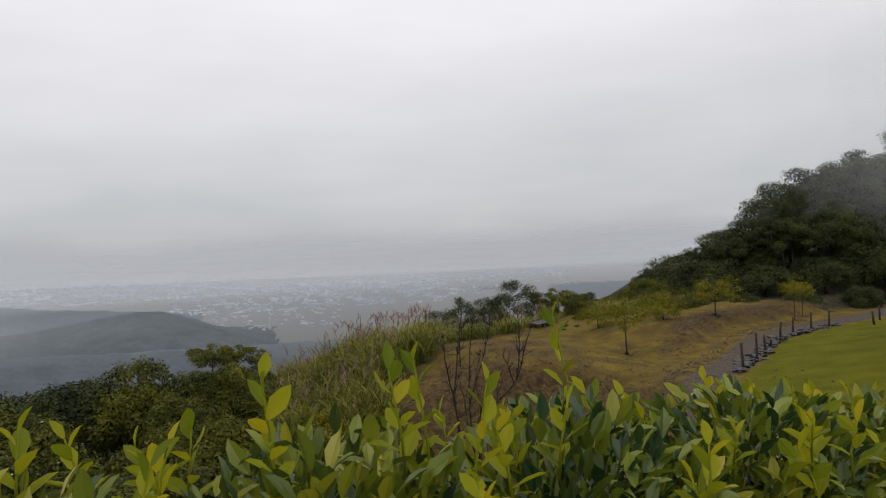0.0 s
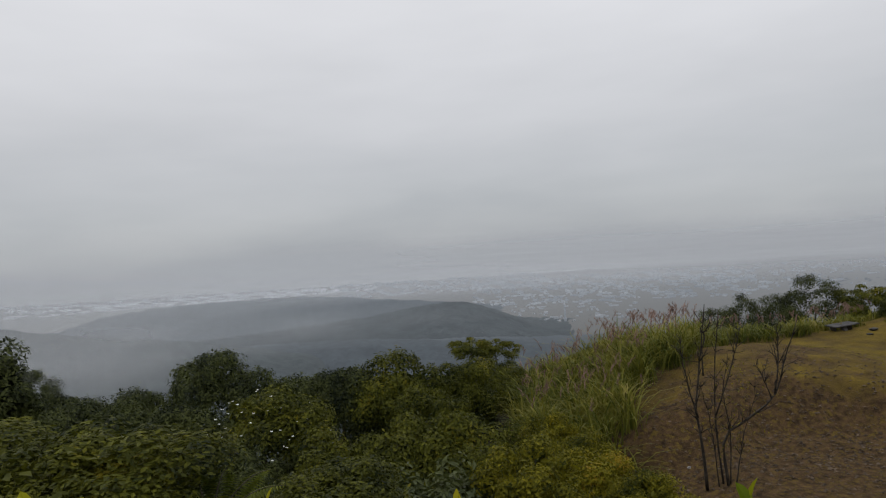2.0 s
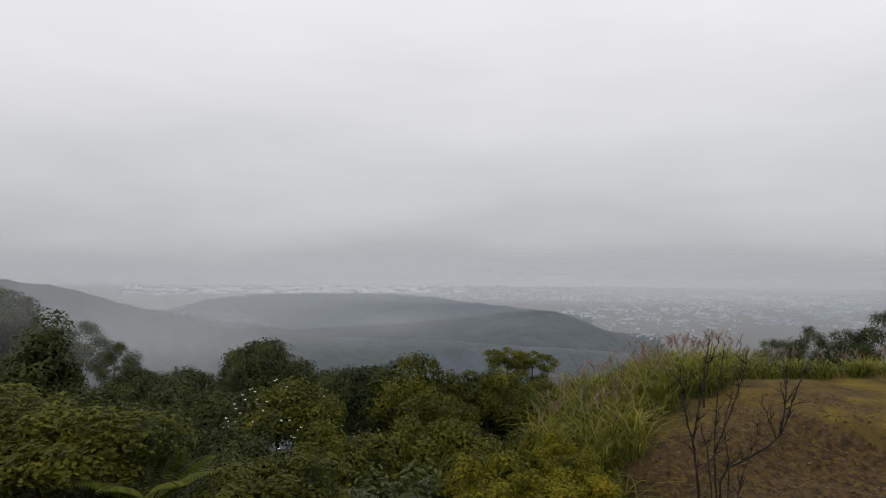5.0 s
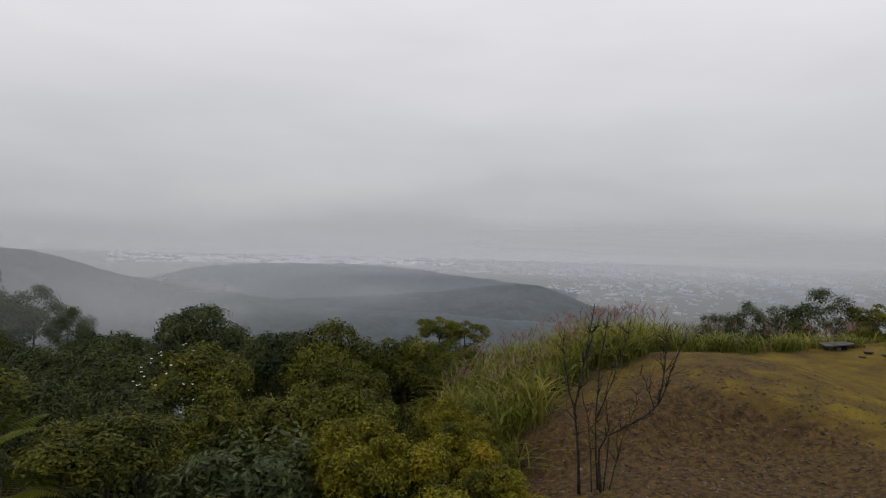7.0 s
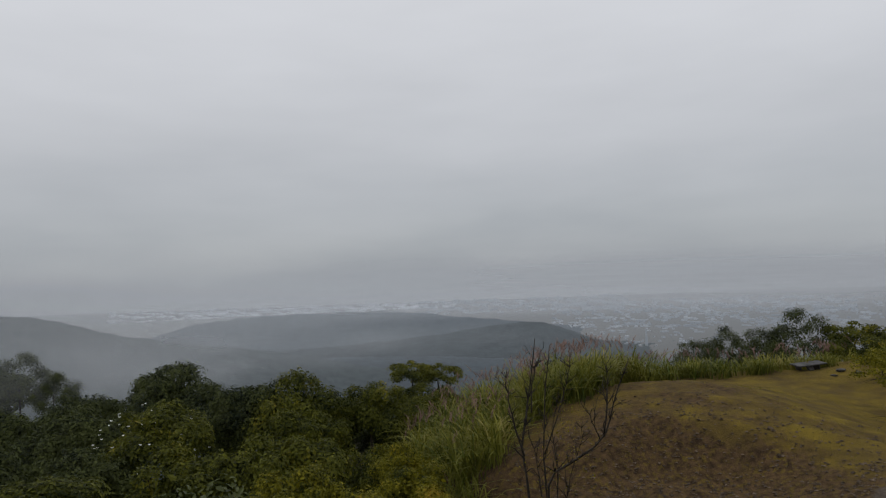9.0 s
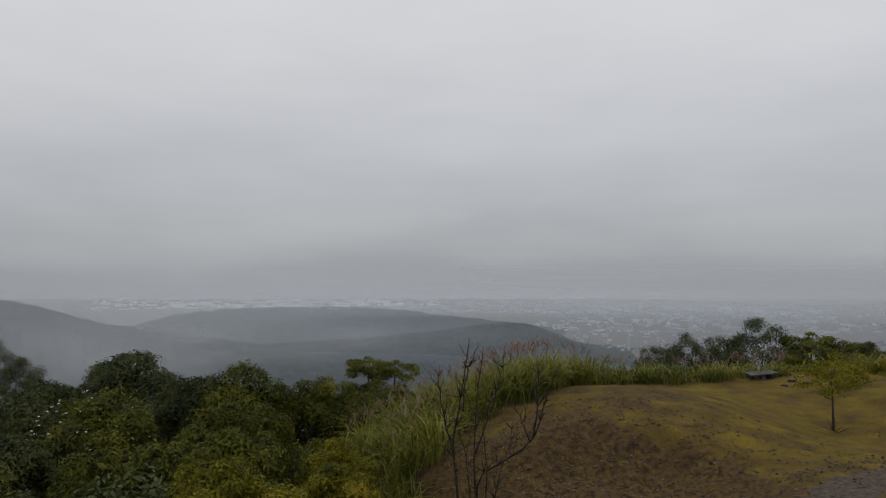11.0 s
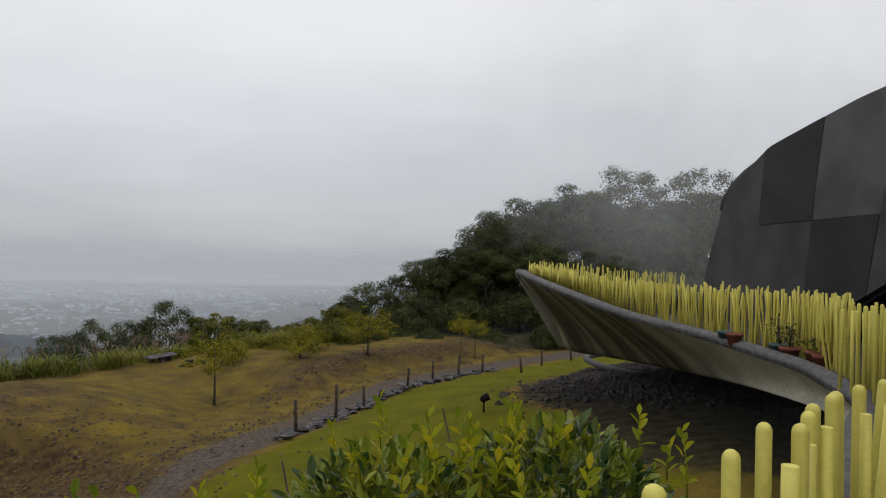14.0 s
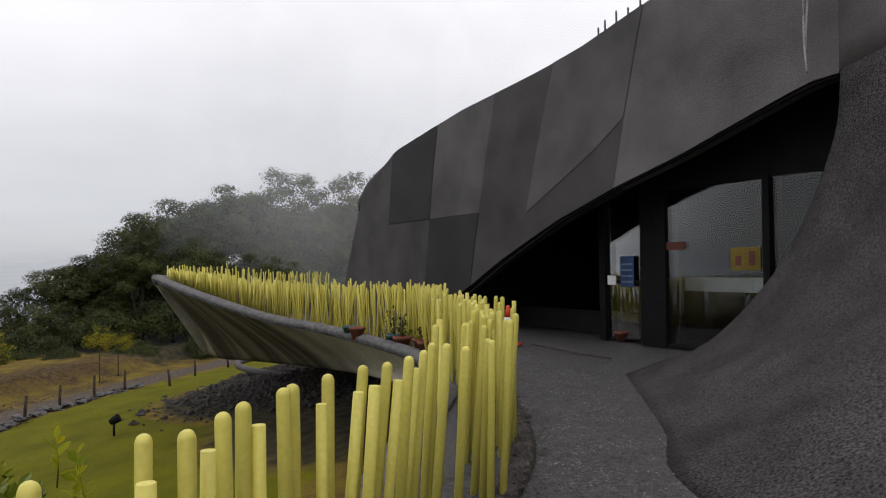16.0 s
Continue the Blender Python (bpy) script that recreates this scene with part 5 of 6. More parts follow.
# tree fern fronds beside the olive shrub
def fern(x, y, z, count, length, seed, rise=0.55):
    r = np.random.default_rng(seed)
    root = thing("fern", "green fern with long arching fronds", "fern", (x, y, z), "ferns")
    for k in range(count):
        a = 2 * math.pi * k / count + r.normal(0, 0.2)
        pts = [np.array((math.cos(a) * s * length, math.sin(a) * s * length, length * (rise * s - 0.75 * s * s))) for s in np.linspace(0.02, 1, 26)]
        v, f = [], []
        side_way = np.array((-math.sin(a), math.cos(a), 0))
        places_f, turns_f = [], []
        for i, p in enumerate(pts[2:], 2):
            s = i / 25
            size = length * 0.26 * math.sin(math.pi * min(1, s * 0.9 + 0.12)) + 0.02
            for sg in (-1, 1):
                way_l = side_way * sg + np.array((math.cos(a), math.sin(a), 0)) * 0.35 - (0, 0, 0.2)
                way_l /= np.linalg.norm(way_l)
                over = np.array((0, 0, 1.0)) - way_l * way_l[2]
                over /= np.linalg.norm(over)
                turns_f.append(np.stack([way_l, np.cross(over, way_l) * 0.6, over], 1) * size)
                places_f.append(p)
        v, f = spread(LEAF_QUAD, LEAF_QUAD_F, np.array(turns_f), np.array(places_f))
        frond = tagged(bulk("frond", v, f, FERN, root), kind="stuff")
        bm = bmesh.new()
        tube(bm, [tuple(q) for q in pts], list(np.linspace(0.012, 0.003, len(pts))), 5)
        part("midrib", bm, BARK, frond)


fern(-12.1, 9.4, -2.25, 8, 1.15, 1, 1.25)
fern(-11.2, 8.9, -2.6, 7, 1.0, 2, 0.9)

# reeds: tall plume grass beside the mound and along the ridge
def reeds(centres, blades, height, seed, plume_share):
    r = np.random.default_rng(seed)
    centres = np.asarray(centres)
    own = np.repeat(np.arange(len(centres)), blades)
    n = len(own)
    a = r.uniform(0, 2 * math.pi, n)
    h = height * r.uniform(0.5, 1.12, n) * r.uniform(0.7, 1.15, len(centres))[own]
    bow = r.uniform(0.3, 1.15, n) * h
    root = np.stack([centres[own, 0] + r.normal(0, 0.22, n), centres[own, 1] + r.normal(0, 0.22, n), centres[own, 2] - 0.05], 1)
    cols = []
    for s, w in ((0, 0.016), (0.35, 0.022), (0.65, 0.019), (0.87, 0.012), (1.0, 0.001)):
        out_r = bow * s**2.2
        z = h * (s - 0.28 * s**4 * (bow / h) * 1.6)
        p = root + np.stack([np.cos(a) * out_r, np.sin(a) * out_r, z], 1)
        sidev = np.stack([-np.sin(a), np.cos(a), 0 * a], 1) * w
        cols += [p - sidev, p + sidev]
    verts = np.stack(cols, 1).reshape(-1, 3)
    base = np.arange(n)[:, None, None] * 10
    quads = (np.array([(2 * k, 2 * k + 1, 2 * k + 3, 2 * k + 2) for k in range(4)])[None] + base).reshape(-1, 4)
    tagged(bulk("reed_grass", verts, quads, REED), "tall arching yellow-green plume grass", "grass", kind="stuff")
    m = int(len(centres) * plume_share)
    pick = centres[r.integers(0, len(centres), m)] + np.stack([r.normal(0, 0.25, m), r.normal(0, 0.25, m), np.zeros(m)], 1)
    tops, turns_p = [], []
    for p in pick:
        hh = height * r.uniform(0.75, 0.98)
        a1 = r.uniform(0, 6.28)
        for k in range(14):
            s = k / 13
            tops.append(p + (math.cos(a1) * 0.18 * s * s, math.sin(a1) * 0.18 * s * s, hh + 0.26 * s - 0.05))
            w = np.array((r.normal(0, 0.4) + math.cos(a1) * 0.5, r.normal(0, 0.4) + math.sin(a1) * 0.5, 1.0))
            w /= np.linalg.norm(w)
            u = np.cross(w, (0.3, 0.8, 0.1))
            u /= np.linalg.norm(u)
            turns_p.append(np.stack([w, u * 0.22, np.cross(w, u)], 1) * r.uniform(0.1, 0.17))
    v, f = spread(LEAF_QUAD, LEAF_QUAD_F, np.array(turns_p), np.array(tops))
    tagged(bulk("reed_plumes", v, f, PLUME), "faded pinkish-brown feathery grass plumes", "grass plumes", kind="stuff")


rng = np.random.default_rng(31)
spots = []
while len(spots) < 190:
    x, y = rng.uniform(-6.6, 2.5), rng.uniform(17.2, 29.5)
    right = np.interp(y, [17.2, 20, 21.5, 23, 25, 27, 29.5], [-4.1, -3.4, -2.8, -1.0, 0.3, 1.5, 2.8])
    left = np.interp(y, [17.2, 22, 26, 29.5], [-5.6, -6.2, -6.2, -5.0])
    if left < x < right:
        spots.append((x, y, float(ground_z(x, y))))
reeds(spots, 34, 1.75, 3, 1.3)
spots = []
while len(spots) < 130:
    x = rng.uniform(-1.0, 12.5)
    y = 29.2 + 0.36 * x + rng.uniform(-0.7, 1.8)
    spots.append((x, y, float(ground_z(x, y))))
reeds(spots, 24, 0.95, 4, 0.9)
spots = []
while len(spots) < 60:
    x = rng.uniform(12.5, 22)
    y = 31.0 + 0.1 * (x - 12) + rng.uniform(-0.5, 1.5)
    spots.append((x, y, float(ground_z(x, y))))
reeds(spots, 26, 0.8, 6, 0.15)

# bare shrub on the mound's foot
bare = thing("bare_shrub", "leafless dark shrub with thin forking stems", "shrub", (-1.3, 16.5, float(ground_z(-1.3, 16.5)) - 0.05))
zb = bare.location.z
rng = np.random.default_rng(41)


def stem(points, thick, twigs):
    pts = [np.array(p) - np.array((-1.3, 16.5, zb)) for p in points]
    path = curve_through(pts, 14)
    path = path + rng.normal(0, 0.02, path.shape) * np.linspace(0, 1, 14)[:, None]
    bm = bmesh.new()
    thick *= 0.86
    tube(bm, [tuple(p) for p in path], list(np.linspace(thick, thick * 0.26, 14) * rng.uniform(0.88, 1.14, 14)), 6)
    for _ in range(int(twigs * 1.25)):
        i = int(rng.integers(4, 13))
        way = rng.normal(0, 1, 3) * (0.5, 0.3, 0.3) + (0, 0, 0.8)
        way /= np.linalg.norm(way)
        reach = rng.uniform(0.25, 0.75) * (1.15 - i / 16)
        p = path[i]
        mid_p = p + way * reach * 0.5 + rng.normal(0, 0.04, 3)
        end_p = mid_p + (way + rng.normal(0, 0.3, 3)) * reach * 0.5
        tube(bm, [tuple(p), tuple(mid_p), tuple(end_p)], [max(0.009, thick * 0.34), max(0.007, thick * 0.24), 0.004], 5)
        fork = mid_p + (way + rng.normal(0, 0.6, 3)) * reach * 0.3
        tube(bm, [tuple(mid_p), tuple(fork)], [max(0.006, thick * 0.2), 0.0035], 4)
    part("stem", bm, DARK_TWIG, bare)


G0 = zb
stem([(-2.45, 16.5, G0 - 0.2), (-2.5, 16.5, -3.6), (-2.6, 16.5, -2.7), (-2.42, 16.55, -1.6), (-2.17, 16.58, -0.18)], 0.046, 22)
stem([(-2.56, 16.5, -2.9), (-2.75, 16.45, -2.2), (-2.9, 16.4, -1.4), (-2.92, 16.4, -0.75)], 0.03, 14)
stem([(-2.35, 16.55, -1.9), (-2.3, 16.6, -1.2), (-1.98, 16.6, -0.25)], 0.024, 8)
stem([(-2.0, 16.6, G0 - 0.2), (-2.1, 16.6, -3.2), (-2.05, 16.6, -2.0), (-1.95, 16.6, -0.9), (-1.85, 16.6, -0.35)], 0.034, 20)
stem([(-2.08, 16.6, -2.9), (-1.75, 16.55, -2.0), (-1.5, 16.5, -1.2), (-1.38, 16.5, -0.45)], 0.026, 16)
stem([(-1.95, 16.4, G0 - 0.2), (-2.0, 16.4, -3.45), (-1.35, 16.35, -2.95), (-0.72, 16.35, -2.43), (-0.45, 16.3, -1.6), (-0.1, 16.28, -0.62)], 0.045, 22)
stem([(-0.72, 16.35, -2.43), (-0.62, 16.3, -1.7), (-0.6, 16.3, -1.0), (-0.5, 16.3, -0.5)], 0.028, 14)
stem([(-0.8, 16.35, -2.5), (-1.0, 16.3, -2.0), (-1.15, 16.3, -1.6)], 0.02, 6)
stem([(-2.15, 16.5, G0 - 0.2), (-2.25, 16.5, -3.2), (-2.4, 16.45, -2.5), (-2.5, 16.4, -1.9)], 0.02, 14)
stem([(-1.8, 16.4, G0 - 0.2), (-1.5, 16.4, -3.3), (-1.25, 16.35, -2.6), (-1.2, 16.3, -2.0)], 0.02, 14)
stem([(-1.9, 16.45, G0 - 0.2), (-1.8, 16.5, -3.4), (-1.85, 16.6, -2.4), (-1.7, 16.6, -1.4)], 0.024, 14)
r = np.random.default_rng(42)
at = np.stack([r.normal(-1.7, 0.42, 420), r.normal(16.5, 0.3, 420), r.uniform(-3.9, -1.6, 420)], 1) - np.array((-1.3, 16.5, zb))
v, f = spread(LEAF_QUAD, LEAF_QUAD_F, turns_for(r, r.normal(0, 1, (420, 3)), r.uniform(0.03, 0.07, 420)), at)
bulk("sparse_leaves", v, f, LEAF_OLIVE, bare)

# hedge of glossy broad-leaved bushes outside the fence
HEDGE = [(-13.0, 0.55), (-10.5, 0.6), (-8.0, 0.8), (-5.0, 0.95), (-1.0, 1.3), (0.8, 1.7), (1.6, 1.8), (2.2, 1.6)]
hedge_line = curve_through(HEDGE, 27)
r = np.random.default_rng(51)


def shoot_mesh(seed, leaves, length):
    q = np.random.default_rng(seed)
    bm = bmesh.new()
    tip = (q.normal(0, 0.03), q.normal(0, 0.03), length)
    tube(bm, [(0, 0, 0), (tip[0] * 0.3, tip[1] * 0.3, length * 0.5), tip], [0.004, 0.0032, 0.002], 5)
    me = bpy.data.meshes.new("shoot_stem")
    bm.to_mesh(me)
    bm.free()
    me.materials.append(LEAF_YOUNG)
    k = np.linspace(0.25, 1.0, leaves)
    a = np.arange(leaves) * 2.4 + q.uniform(0, 6)
    at = np.stack([tip[0] * k, tip[1] * k, length * k], 1)
    out = np.stack([np.cos(a) * (1.15 - 0.6 * k), np.sin(a) * (1.15 - 0.6 * k), 0.35 + 0.75 * k], 1)
    v, f = spread(LEAF_FULL * (1, 1.15, 1), LEAF_FULL_F, turns_for(q, out, q.uniform(0.055, 0.085, leaves) * (1.1 - 0.25 * k), 0.08), at)
    ob = bulk("shoot", v, f, LEAF_YOUNG)
    leaves_me = ob.data
    bpy.data.objects.remove(ob)
    return me, leaves_me


SHOOTS = [shoot_mesh(60 + k, n, h) for k, (n, h) in enumerate(((7, 0.2), (9, 0.27), (6, 0.15), (10, 0.33)))]
for i, (x, y) in enumerate(hedge_line):
    tall = x < -7.9 or x > 0.3
    top = float(np.interp(x, [-10.6, -9.9, -9.3, -8.8, -8.3, -7.9, -7.3, -0.5, 0.9, 1.6, 2.2], [1.1, 1.1, 1.07, 1.02, 0.92, 0.65, 0.5, 0.5, 0.67, 0.81, 0.86]))
    base = float(ground_z(x, y)) - 0.1
    low_z = max(base, top - 1.3)
    bush = thing("hedge_bush", "glossy green hedge bush with pale yellow-green young shoots", "bush", (x, y, base), "hedge along the terrace")
    small = 0.76 if x > -0.5 else 0.92
    many = (5200 if x > 0 else 3600) if tall else 800
    way = r.normal(0, 1, (many, 3))
    way[:, 2] = np.abs(way[:, 2]) * 0.9 - 0.15
    way /= np.linalg.norm(way, axis=1, keepdims=True)
    rad = 0.62 + 0.42 * r.random(many) ** 0.6
    body = top - low_z
    at = way * rad[:, None] * (0.46, 0.46, body * 0.5) + (0, 0, low_z - base + body * 0.5)
    v, f = spread(LEAF_FULL, LEAF_FULL_F, turns_for(r, way * (1, 1, 0.6) + (0, 0, 0.35), r.uniform(0.05, 0.095, many) * small, 0.45), at)
    bulk("foliage", v, f, LEAF_HEDGE, bush)
    bm = bmesh.new()
    for _ in range(9):
        w = r.normal(0, 0.2, 2)
        tube(bm, [(0, 0, 0), (w[0] * 0.6, w[1] * 0.6, (top - base) * 0.55), (w[0] * 1.6, w[1] * 1.6, (top - base) * 0.93)], [0.012, 0.008, 0.004], 5)
    part("woody_base", bm, BARK, bush)
    for _ in range((15 if x > 0 else 11) if tall else 2):
        a = r.uniform(0, 2 * math.pi)
        d = 0.42 * math.sqrt(r.random())
        stem_me, leaf_me = SHOOTS[int(r.integers(0, 4)) if x < -9.6 or x > 0 else int(r.integers(0, 2)) * 2]
        s = new("shoot", leaf_me)
        s.parent = bush
        s.matrix_local = pose(d * math.cos(a), d * math.sin(a), top - base - 0.12 - 0.35 * d * d + r.uniform(-0.06, 0.05), r.normal(0, 9), r.normal(0, 9), r.uniform(0, 360)) @ Matrix.Scale(small, 4)
        st = new("shoot_stem", stem_me)
        st.parent = s

    for lone_x, lone_top in ((-9.85, 1.28), (-9.46, 1.34), (-7.95, 1.05), (-4.9, 0.95)):
        if abs(lone_x - x) < 0.3:
            stem_me, leaf_me = SHOOTS[3]
            s = new("shoot", leaf_me)
            s.parent = bush
            s.matrix_local = pose(lone_x - x, 0.0, lone_top - 0.36 - base, 3, 4, 40)
            st = new("shoot_stem", stem_me)
            st.parent = s
            bm = bmesh.new()
            tube(bm, [(lone_x - x, 0, 0.3), (lone_x - x, 0, lone_top - 0.35 - base)], [0.008, 0.005], 5)
            part("branch", bm, BARK, bush)

# ---- field things ----
# stone edging and stakes along the path
edging = thing("stone_edging", "low edging of dark slate pieces beside the gravel track", "edging")


def stone_mesh(name, seed, sx, sy, sz, mat, rough=0.18, cuts=1):
    q = np.random.default_rng(seed)
    bm = bmesh.new()
    bmesh.ops.create_icosphere(bm, subdivisions=cuts, radius=0.5)
    for v in bm.verts:
        v.co = Vector((v.co.x * sx, v.co.y * sy, v.co.z * sz)) * (1 + q.normal(0, rough))
    me = bpy.data.meshes.new(name)
    bm.to_mesh(me)
    bm.free()
    me.materials.append(mat)
    return me


SLATES = [stone_mesh("slate", 70 + k, 0.42, 0.28, 0.1, SLATE) for k in range(4)]
r = np.random.default_rng(71)
for k in range(230):
    x = 8.5 + (21.5 - 8.5) * (k / 230) + r.normal(0, 0.1)
    y = float(np.interp(x, PATH_X, PATH_Y)) + r.normal(0.15, 0.2)
    ob = new("slate", SLATES[k % 4])
    ob.parent = edging
    s = r.uniform(0.5, 1.15)
    ob.matrix_local = pose(x, y, float(ground_z(x, y)) + r.uniform(0.0, 0.11), r.normal(0, 10), r.normal(0, 10), r.uniform(0, 360)) @ Matrix.Diagonal((s, s, s, 1))
for x, y, h, lean in ((9.1, 17.4, 0.95, 2), (10.9, 18.4, 1.1, 0), (12.5, 19.4, 0.75, -4), (13.6, 20.1, 0.35, 3), (15.6, 21.3, 0.8, 3), (17.4, 22.1, 0.8, 2), (19.0, 22.4, 0.85, 0), (20.5, 22.6, 0.85, -1), (20.9, 20.6, 0.65, 4), (24.0, 22.4, 0.7, 2), (26.5, 22.8, 0.7, -2)):
    z = float(ground_z(x, y))
    bm = bmesh.new()
    tube(bm, [(0, 0, -0.1), (0.01, 0, h * 0.5), (0.0, 0.01, h)], [0.055, 0.05, 0.046], 8)
    st = part("stake", bm, WOOD)
    st.matrix_world = pose(x, y, z, lean, -lean, 30 * x)
    tagged(st, "short weathered wooden stake beside the stone edging", "stake", "stakes along the track")
scrap = part("white_stone", box_bm(0.12, 0.08, 0.06, (0, 0, 0.02), 0.022), CABLE)
scrap.matrix_world = pose(-2.3, 18.2, float(ground_z(-2.3, 18.2)), 12, 8, 30)
tagged(scrap, "small white stone lying on the bare soil", "stone")
# flat slate slab laid on two stones at the ridge
slab = thing("slate_slab", "flat grey slate slab resting on stones at the ridge", "stone slab", (9.5, 31.3, float(ground_z(9.5, 31.3))))
bm = box_bm(1.3, 0.7, 0.05, (0, 0, 0.25), 0.015, pose(0, 0, 0, 3, -4, 12))
part("slab_top", bm, SLATE, slab)
for k, (dx, dy) in enumerate(((-0.4, 0), (0.35, 0.1), (0.0, -0.15))):
    me = stone_mesh("support_stone", 80 + k, 0.32, 0.32, 0.3, SLATE)
    ob = new("support_stone", me)
    ob.parent = slab
    ob.location = (dx, dy, 0.09)
for k, (x, y, s) in enumerate(((10.5, 30.6, 0.5), (11.0, 30.2, 0.35), (10.0, 30.0, 0.3))):
    ob = new("slate_stone", stone_mesh("slate_stone", 85 + k, s, s * 0.7, s * 0.35, SLATE))
    ob.location = (x, y, float(ground_z(x, y)) + 0.04)
    tagged(ob, "loose flat slate stone on mossy soil", "stone", "loose stones by the slab")
# small garden spotlight on the lawn
spot = thing("garden_spotlight", "small dark garden spotlight on a stake in the lawn", "garden light", (13.3, 14.4, float(ground_z(13.3, 14.4))))
part("stake", lathe([(0.03, -0.05), (0.025, 0.3)], 8), BLACK_METAL, spot)
bm = lathe([(0.07, -0.1), (0.1, 0.0), (0.11, 0.14), (0.09, 0.15)], 12)
bm.transform(pose(0, 0, 0.38, 60, 0, 40))
part("lamp_head", bm, BLACK_METAL, spot)

# loose stones over soil, mound and path edge; rocks under the hull
def pebbles(name, label, xs, ys, low, high, mat, seed, level=None):
    q = np.random.default_rng(seed)
    n = len(xs)
    t = np.array([(1, 0, 0), (-0.5, 0.85, 0), (-0.5, -0.85, 0), (0.1, 0.1, 0.7), (0, 0, -0.5), (0.2, -0.5, 0.35)], float)
    fc = [(0, 1, 3, 3), (1, 2, 3, 3), (2, 5, 3, 3), (5, 0, 3, 3), (2, 0, 5, 5)]
    size = low + (high - low) * q.random(n) ** 3
    a = q.uniform(0, 6.28, n)
    turn = np.zeros((n, 3, 3))
    turn[:, 0, 0], turn[:, 0, 1], turn[:, 1, 0], turn[:, 1, 1], turn[:, 2, 2] = np.cos(a), -np.sin(a), np.sin(a), np.cos(a), q.uniform(0.4, 1, n)
    v, _ = spread(t, [(0, 1, 3)], turn * size[:, None, None], np.stack([xs, ys, (ground_z(xs, ys) if level is None else level + 0 * xs) + size * 0.15], 1))
    base = (np.arange(n) * 6)[:, None, None]
    tri = (np.array([(0, 1, 3), (1, 2, 3), (2, 5, 3), (5, 0, 3), (2, 0, 5)])[None] + base).reshape(-1, 3)
    return tagged(bulk(name, v, tri, mat), label, "stones", kind="stuff")


r = np.random.default_rng(91)
pebbles("loose_stones", "loose brown stones strewn over the bare soil mound", r.normal(1.0, 3.2, 7000), r.normal(18.2, 2.2, 7000), 0.008, 0.075, PEBBLE, 1)
px = r.uniform(2, 22, 1500)
pebbles("path_stones", "small stones along the track's edge", px, np.interp(px, PATH_X, PATH_Y) + 2.3 + r.normal(0, 0.3, 1500), 0.015, 0.08, PEBBLE, 2)
px = r.uniform(10, 22, 900)
pebbles("bank_stones", "stones in the soil bank behind the track", px, np.interp(px, PATH_X, PATH_Y) + 4.6 + r.normal(0, 0.6, 900), 0.02, 0.1, PEBBLE, 3)
pebbles("dark_rubble", "dark broken rock heaped under the concrete shell", r.normal(17.9, 1.25, 4200), r.normal(11.8, 1.9, 4200), 0.05, 0.2, LAVA, 4)

chip_x = r.uniform(2.2, 12.5, 16000)
chip_low = np.interp(chip_x, [2, 5.3, 7.2, 9.9, 12.5], [-1.2, -0.15, 0.4, 1.2, 0.6])
chip_high = np.interp(chip_x, GUTTER[:, 0], GUTTER[:, 1]) - 0.02
pebbles("floor_gravel", "fine loose gravel grains on the terrace floor", chip_x, chip_low + (chip_high - chip_low) * r.random(16000), 0.006, 0.017, material("gravel_grain", (0.15, 0.145, 0.14), (0.03, 0.029, 0.028), rough=0.6, spread=0.6, island=True, bump=0), 8, -0.02)
edge_at = r.integers(0, len(GUTTER), 2600)
off = r.normal(0.0, 0.05, 2600)
pebbles("kerb_rubble", "crumbled dark stone and soil along the kerb", mid[edge_at, 0] + r.uniform(-0.09, 0.09, 2600), mid[edge_at, 1] + off, 0.012, 0.05, LAVA, 9, 0.012)
# lawn and moss tufts
def tufts(name, label, xs, ys, height, mat, seed):
    q = np.random.default_rng(seed)
    n = len(xs)
    t = np.array([(0, -0.12, 0), (0, 0.12, 0), (0.2, 0.05, 0.6), (0.45, 0, 1.0)])
    a = q.uniform(0, 6.28, n)
    h = height * q.uniform(0.5, 1.2, n)
    turn = np.zeros((n, 3, 3))
    turn[:, 0, 0], turn[:, 0, 1], turn[:, 1, 0], turn[:, 1, 1], turn[:, 2, 2] = np.cos(a), -np.sin(a), np.sin(a), np.cos(a), 1
    v, f = spread(t, [(0, 1, 2, 3)], turn * h[:, None, None], np.stack([xs, ys, ground_z(xs, ys) - 0.005], 1))
    return tagged(bulk(name, v, f, mat), label, "grass", kind="stuff")


n = 70000
tx, ty = r.uniform(3, 23, n), r.uniform(7, 23, n)
ok = (path_side(tx, ty) > 0.25) & (np.hypot(tx - 19.2, (ty - 11.6) * 0.85) > 5.2) & (np.hypot(tx - 14.5, ty - 7.5) > 3.2 + 2 * r.random(n))
tufts("lawn_grass", "short vivid yellow-green lawn grass", tx[ok], ty[ok], 0.026, LAWN_BLADE, 5)
n = 80000
tx, ty = r.uniform(-4, 22, n), r.uniform(15, 31, n)
ok = (path_side(tx, ty) < -1.6) & (ripple(tx, ty, 0.9, 2.0) > -0.1) & ((tx > 4) | (r.random(n) < 0.35))
tufts("field_grass", "short mossy yellow grass on the field", tx[ok], ty[ok], 0.036, LEAF_OLIVE, 6)

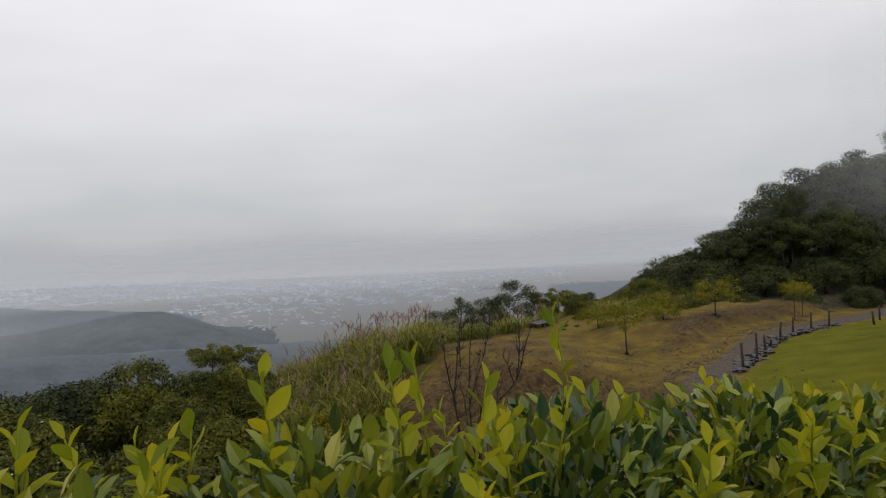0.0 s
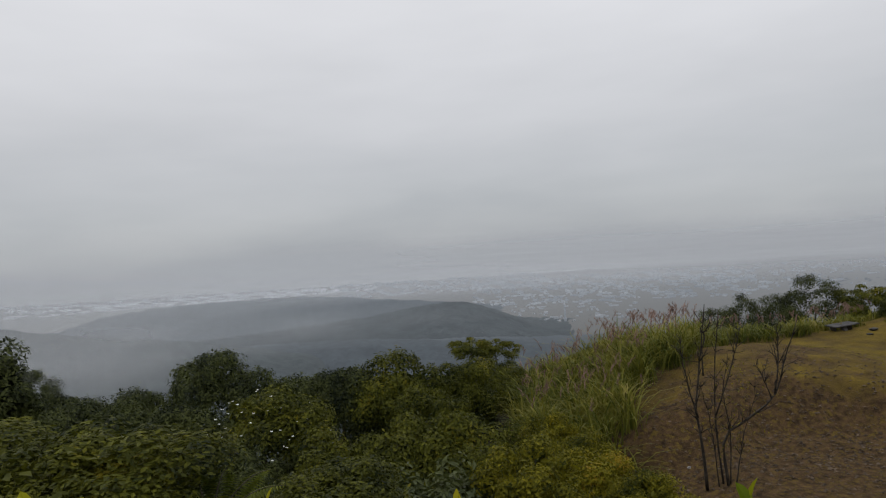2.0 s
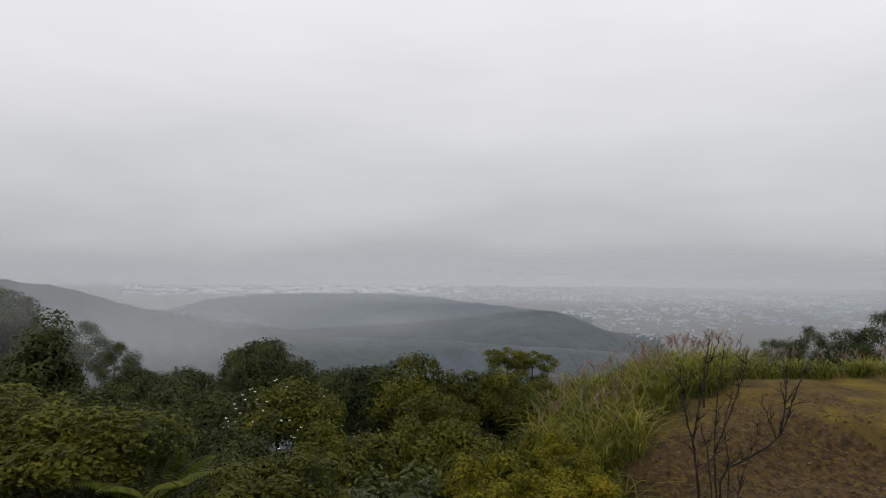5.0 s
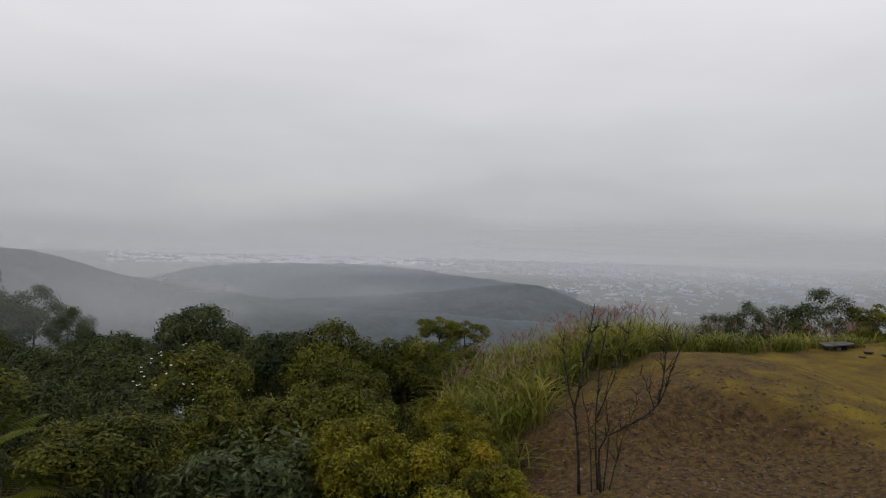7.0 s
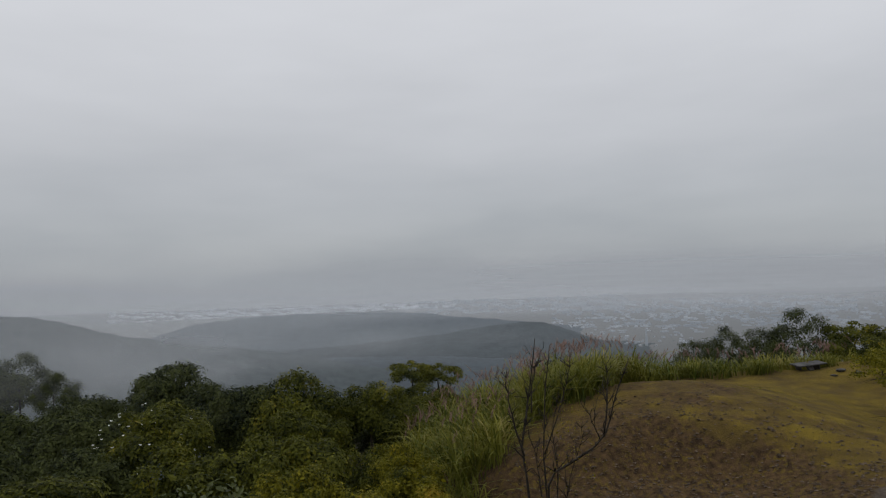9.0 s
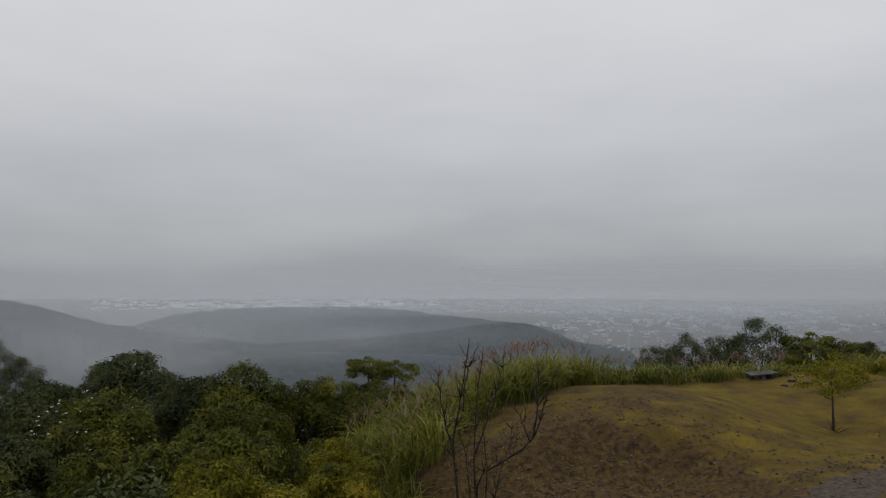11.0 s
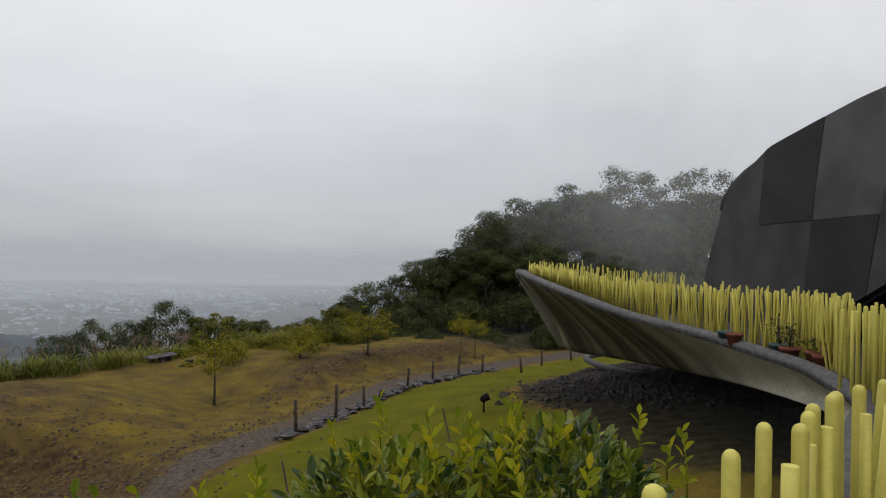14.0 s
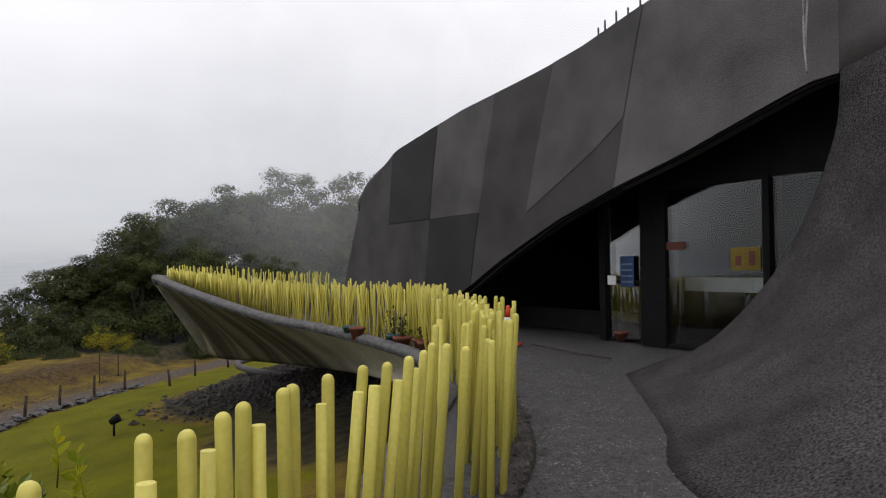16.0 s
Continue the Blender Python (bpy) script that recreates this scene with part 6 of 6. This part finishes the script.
# ---- terrace things ----
def flower_pot(x, y, z, size, mat, label, plant):
    root = thing("flower_pot", label, "flower pot", (x, y, z), "pots on the terrace rim")
    part("pot", lathe([(0.11 * size, 0), (0.16 * size, 0.22 * size), (0.18 * size, 0.22 * size), (0.18 * size, 0.27 * size), (0.15 * size, 0.27 * size), (0.14 * size, 0.24 * size)], 18), mat, root)
    if plant:
        q = np.random.default_rng(int(x * 100))
        at = np.stack([q.normal(0, 0.08, 60), q.normal(0, 0.08, 60), q.uniform(0.25, 0.25 + plant, 60)], 1)
        v, f = spread(LEAF_QUAD, LEAF_QUAD_F, turns_for(q, q.normal(0, 1, (60, 3)), q.uniform(0.04, 0.09, 60)), at)
        tagged(bulk("foliage", v, f, LEAF_MID, root), kind="stuff")
        bm = bmesh.new()
        for _ in range(5):
            w = q.normal(0, 0.08, 2)
            tube(bm, [(0, 0, 0.22 * size), (w[0], w[1], 0.25 + plant)], [0.006, 0.003], 5)
        part("stems", bm, BARK, root)


flower_pot(11.2, 5.2, 0.0, 0.9, GREEN_POT, "green glazed flower pot with a thin plant", 0.4)
flower_pot(11.0, 4.95, 0.0, 0.85, TERRACOTTA, "terracotta flower pot with a thin plant", 0.3)
flower_pot(10.75, 4.45, 0.0, 0.9, TERRACOTTA, "terracotta flower pot beside the yellow poles", 0.15)
flower_pot(10.5, 4.25, 0.0, 0.85, TERRACOTTA, "terracotta flower pot beside the yellow poles", 0.0)
flower_pot(11.55, 6.3, 0.12, 0.75, GREEN_POT, "dark shallow flower pot on the rim", 0.0)
flower_pot(11.4, 6.05, 0.1, 0.8, TERRACOTTA, "terracotta flower pot on the rim", 0.0)
flower_pot(13.35, 1.92, 0.0, 0.6, TERRACOTTA, "small pale flower pot beside the glass door", 0.0)
cone = thing("traffic_cone", "orange traffic cone with a white band on the path", "traffic cone", (12.25, 3.58, 0.0))
part("cone_body", lathe([(0.15, 0.03), (0.1, 0.3)], 18), ORANGE, cone)
part("white_band", lathe([(0.101, 0.301), (0.068, 0.47)], 18), WHITE, cone, "white reflective band")
part("cone_tip", lathe([(0.067, 0.471), (0.03, 0.66), (0.02, 0.67)], 18), ORANGE, cone)
part("base_plate", box_bm(0.38, 0.38, 0.03, (0, 0, 0.015), 0.008), ORANGE, cone)
bm = bmesh.new()
hose_pts = curve_through([(12.3, 3.2, 0.02), (11.8, 2.6, 0.02), (11.4, 2.2, 0.02), (11.0, 1.6, 0.02)], 20)
tube(bm, [tuple(p) for p in hose_pts], [0.011] * 20, 6)
tagged(part("hose", bm, WOOD), "thin brown hose lying on the gravel floor", "hose")
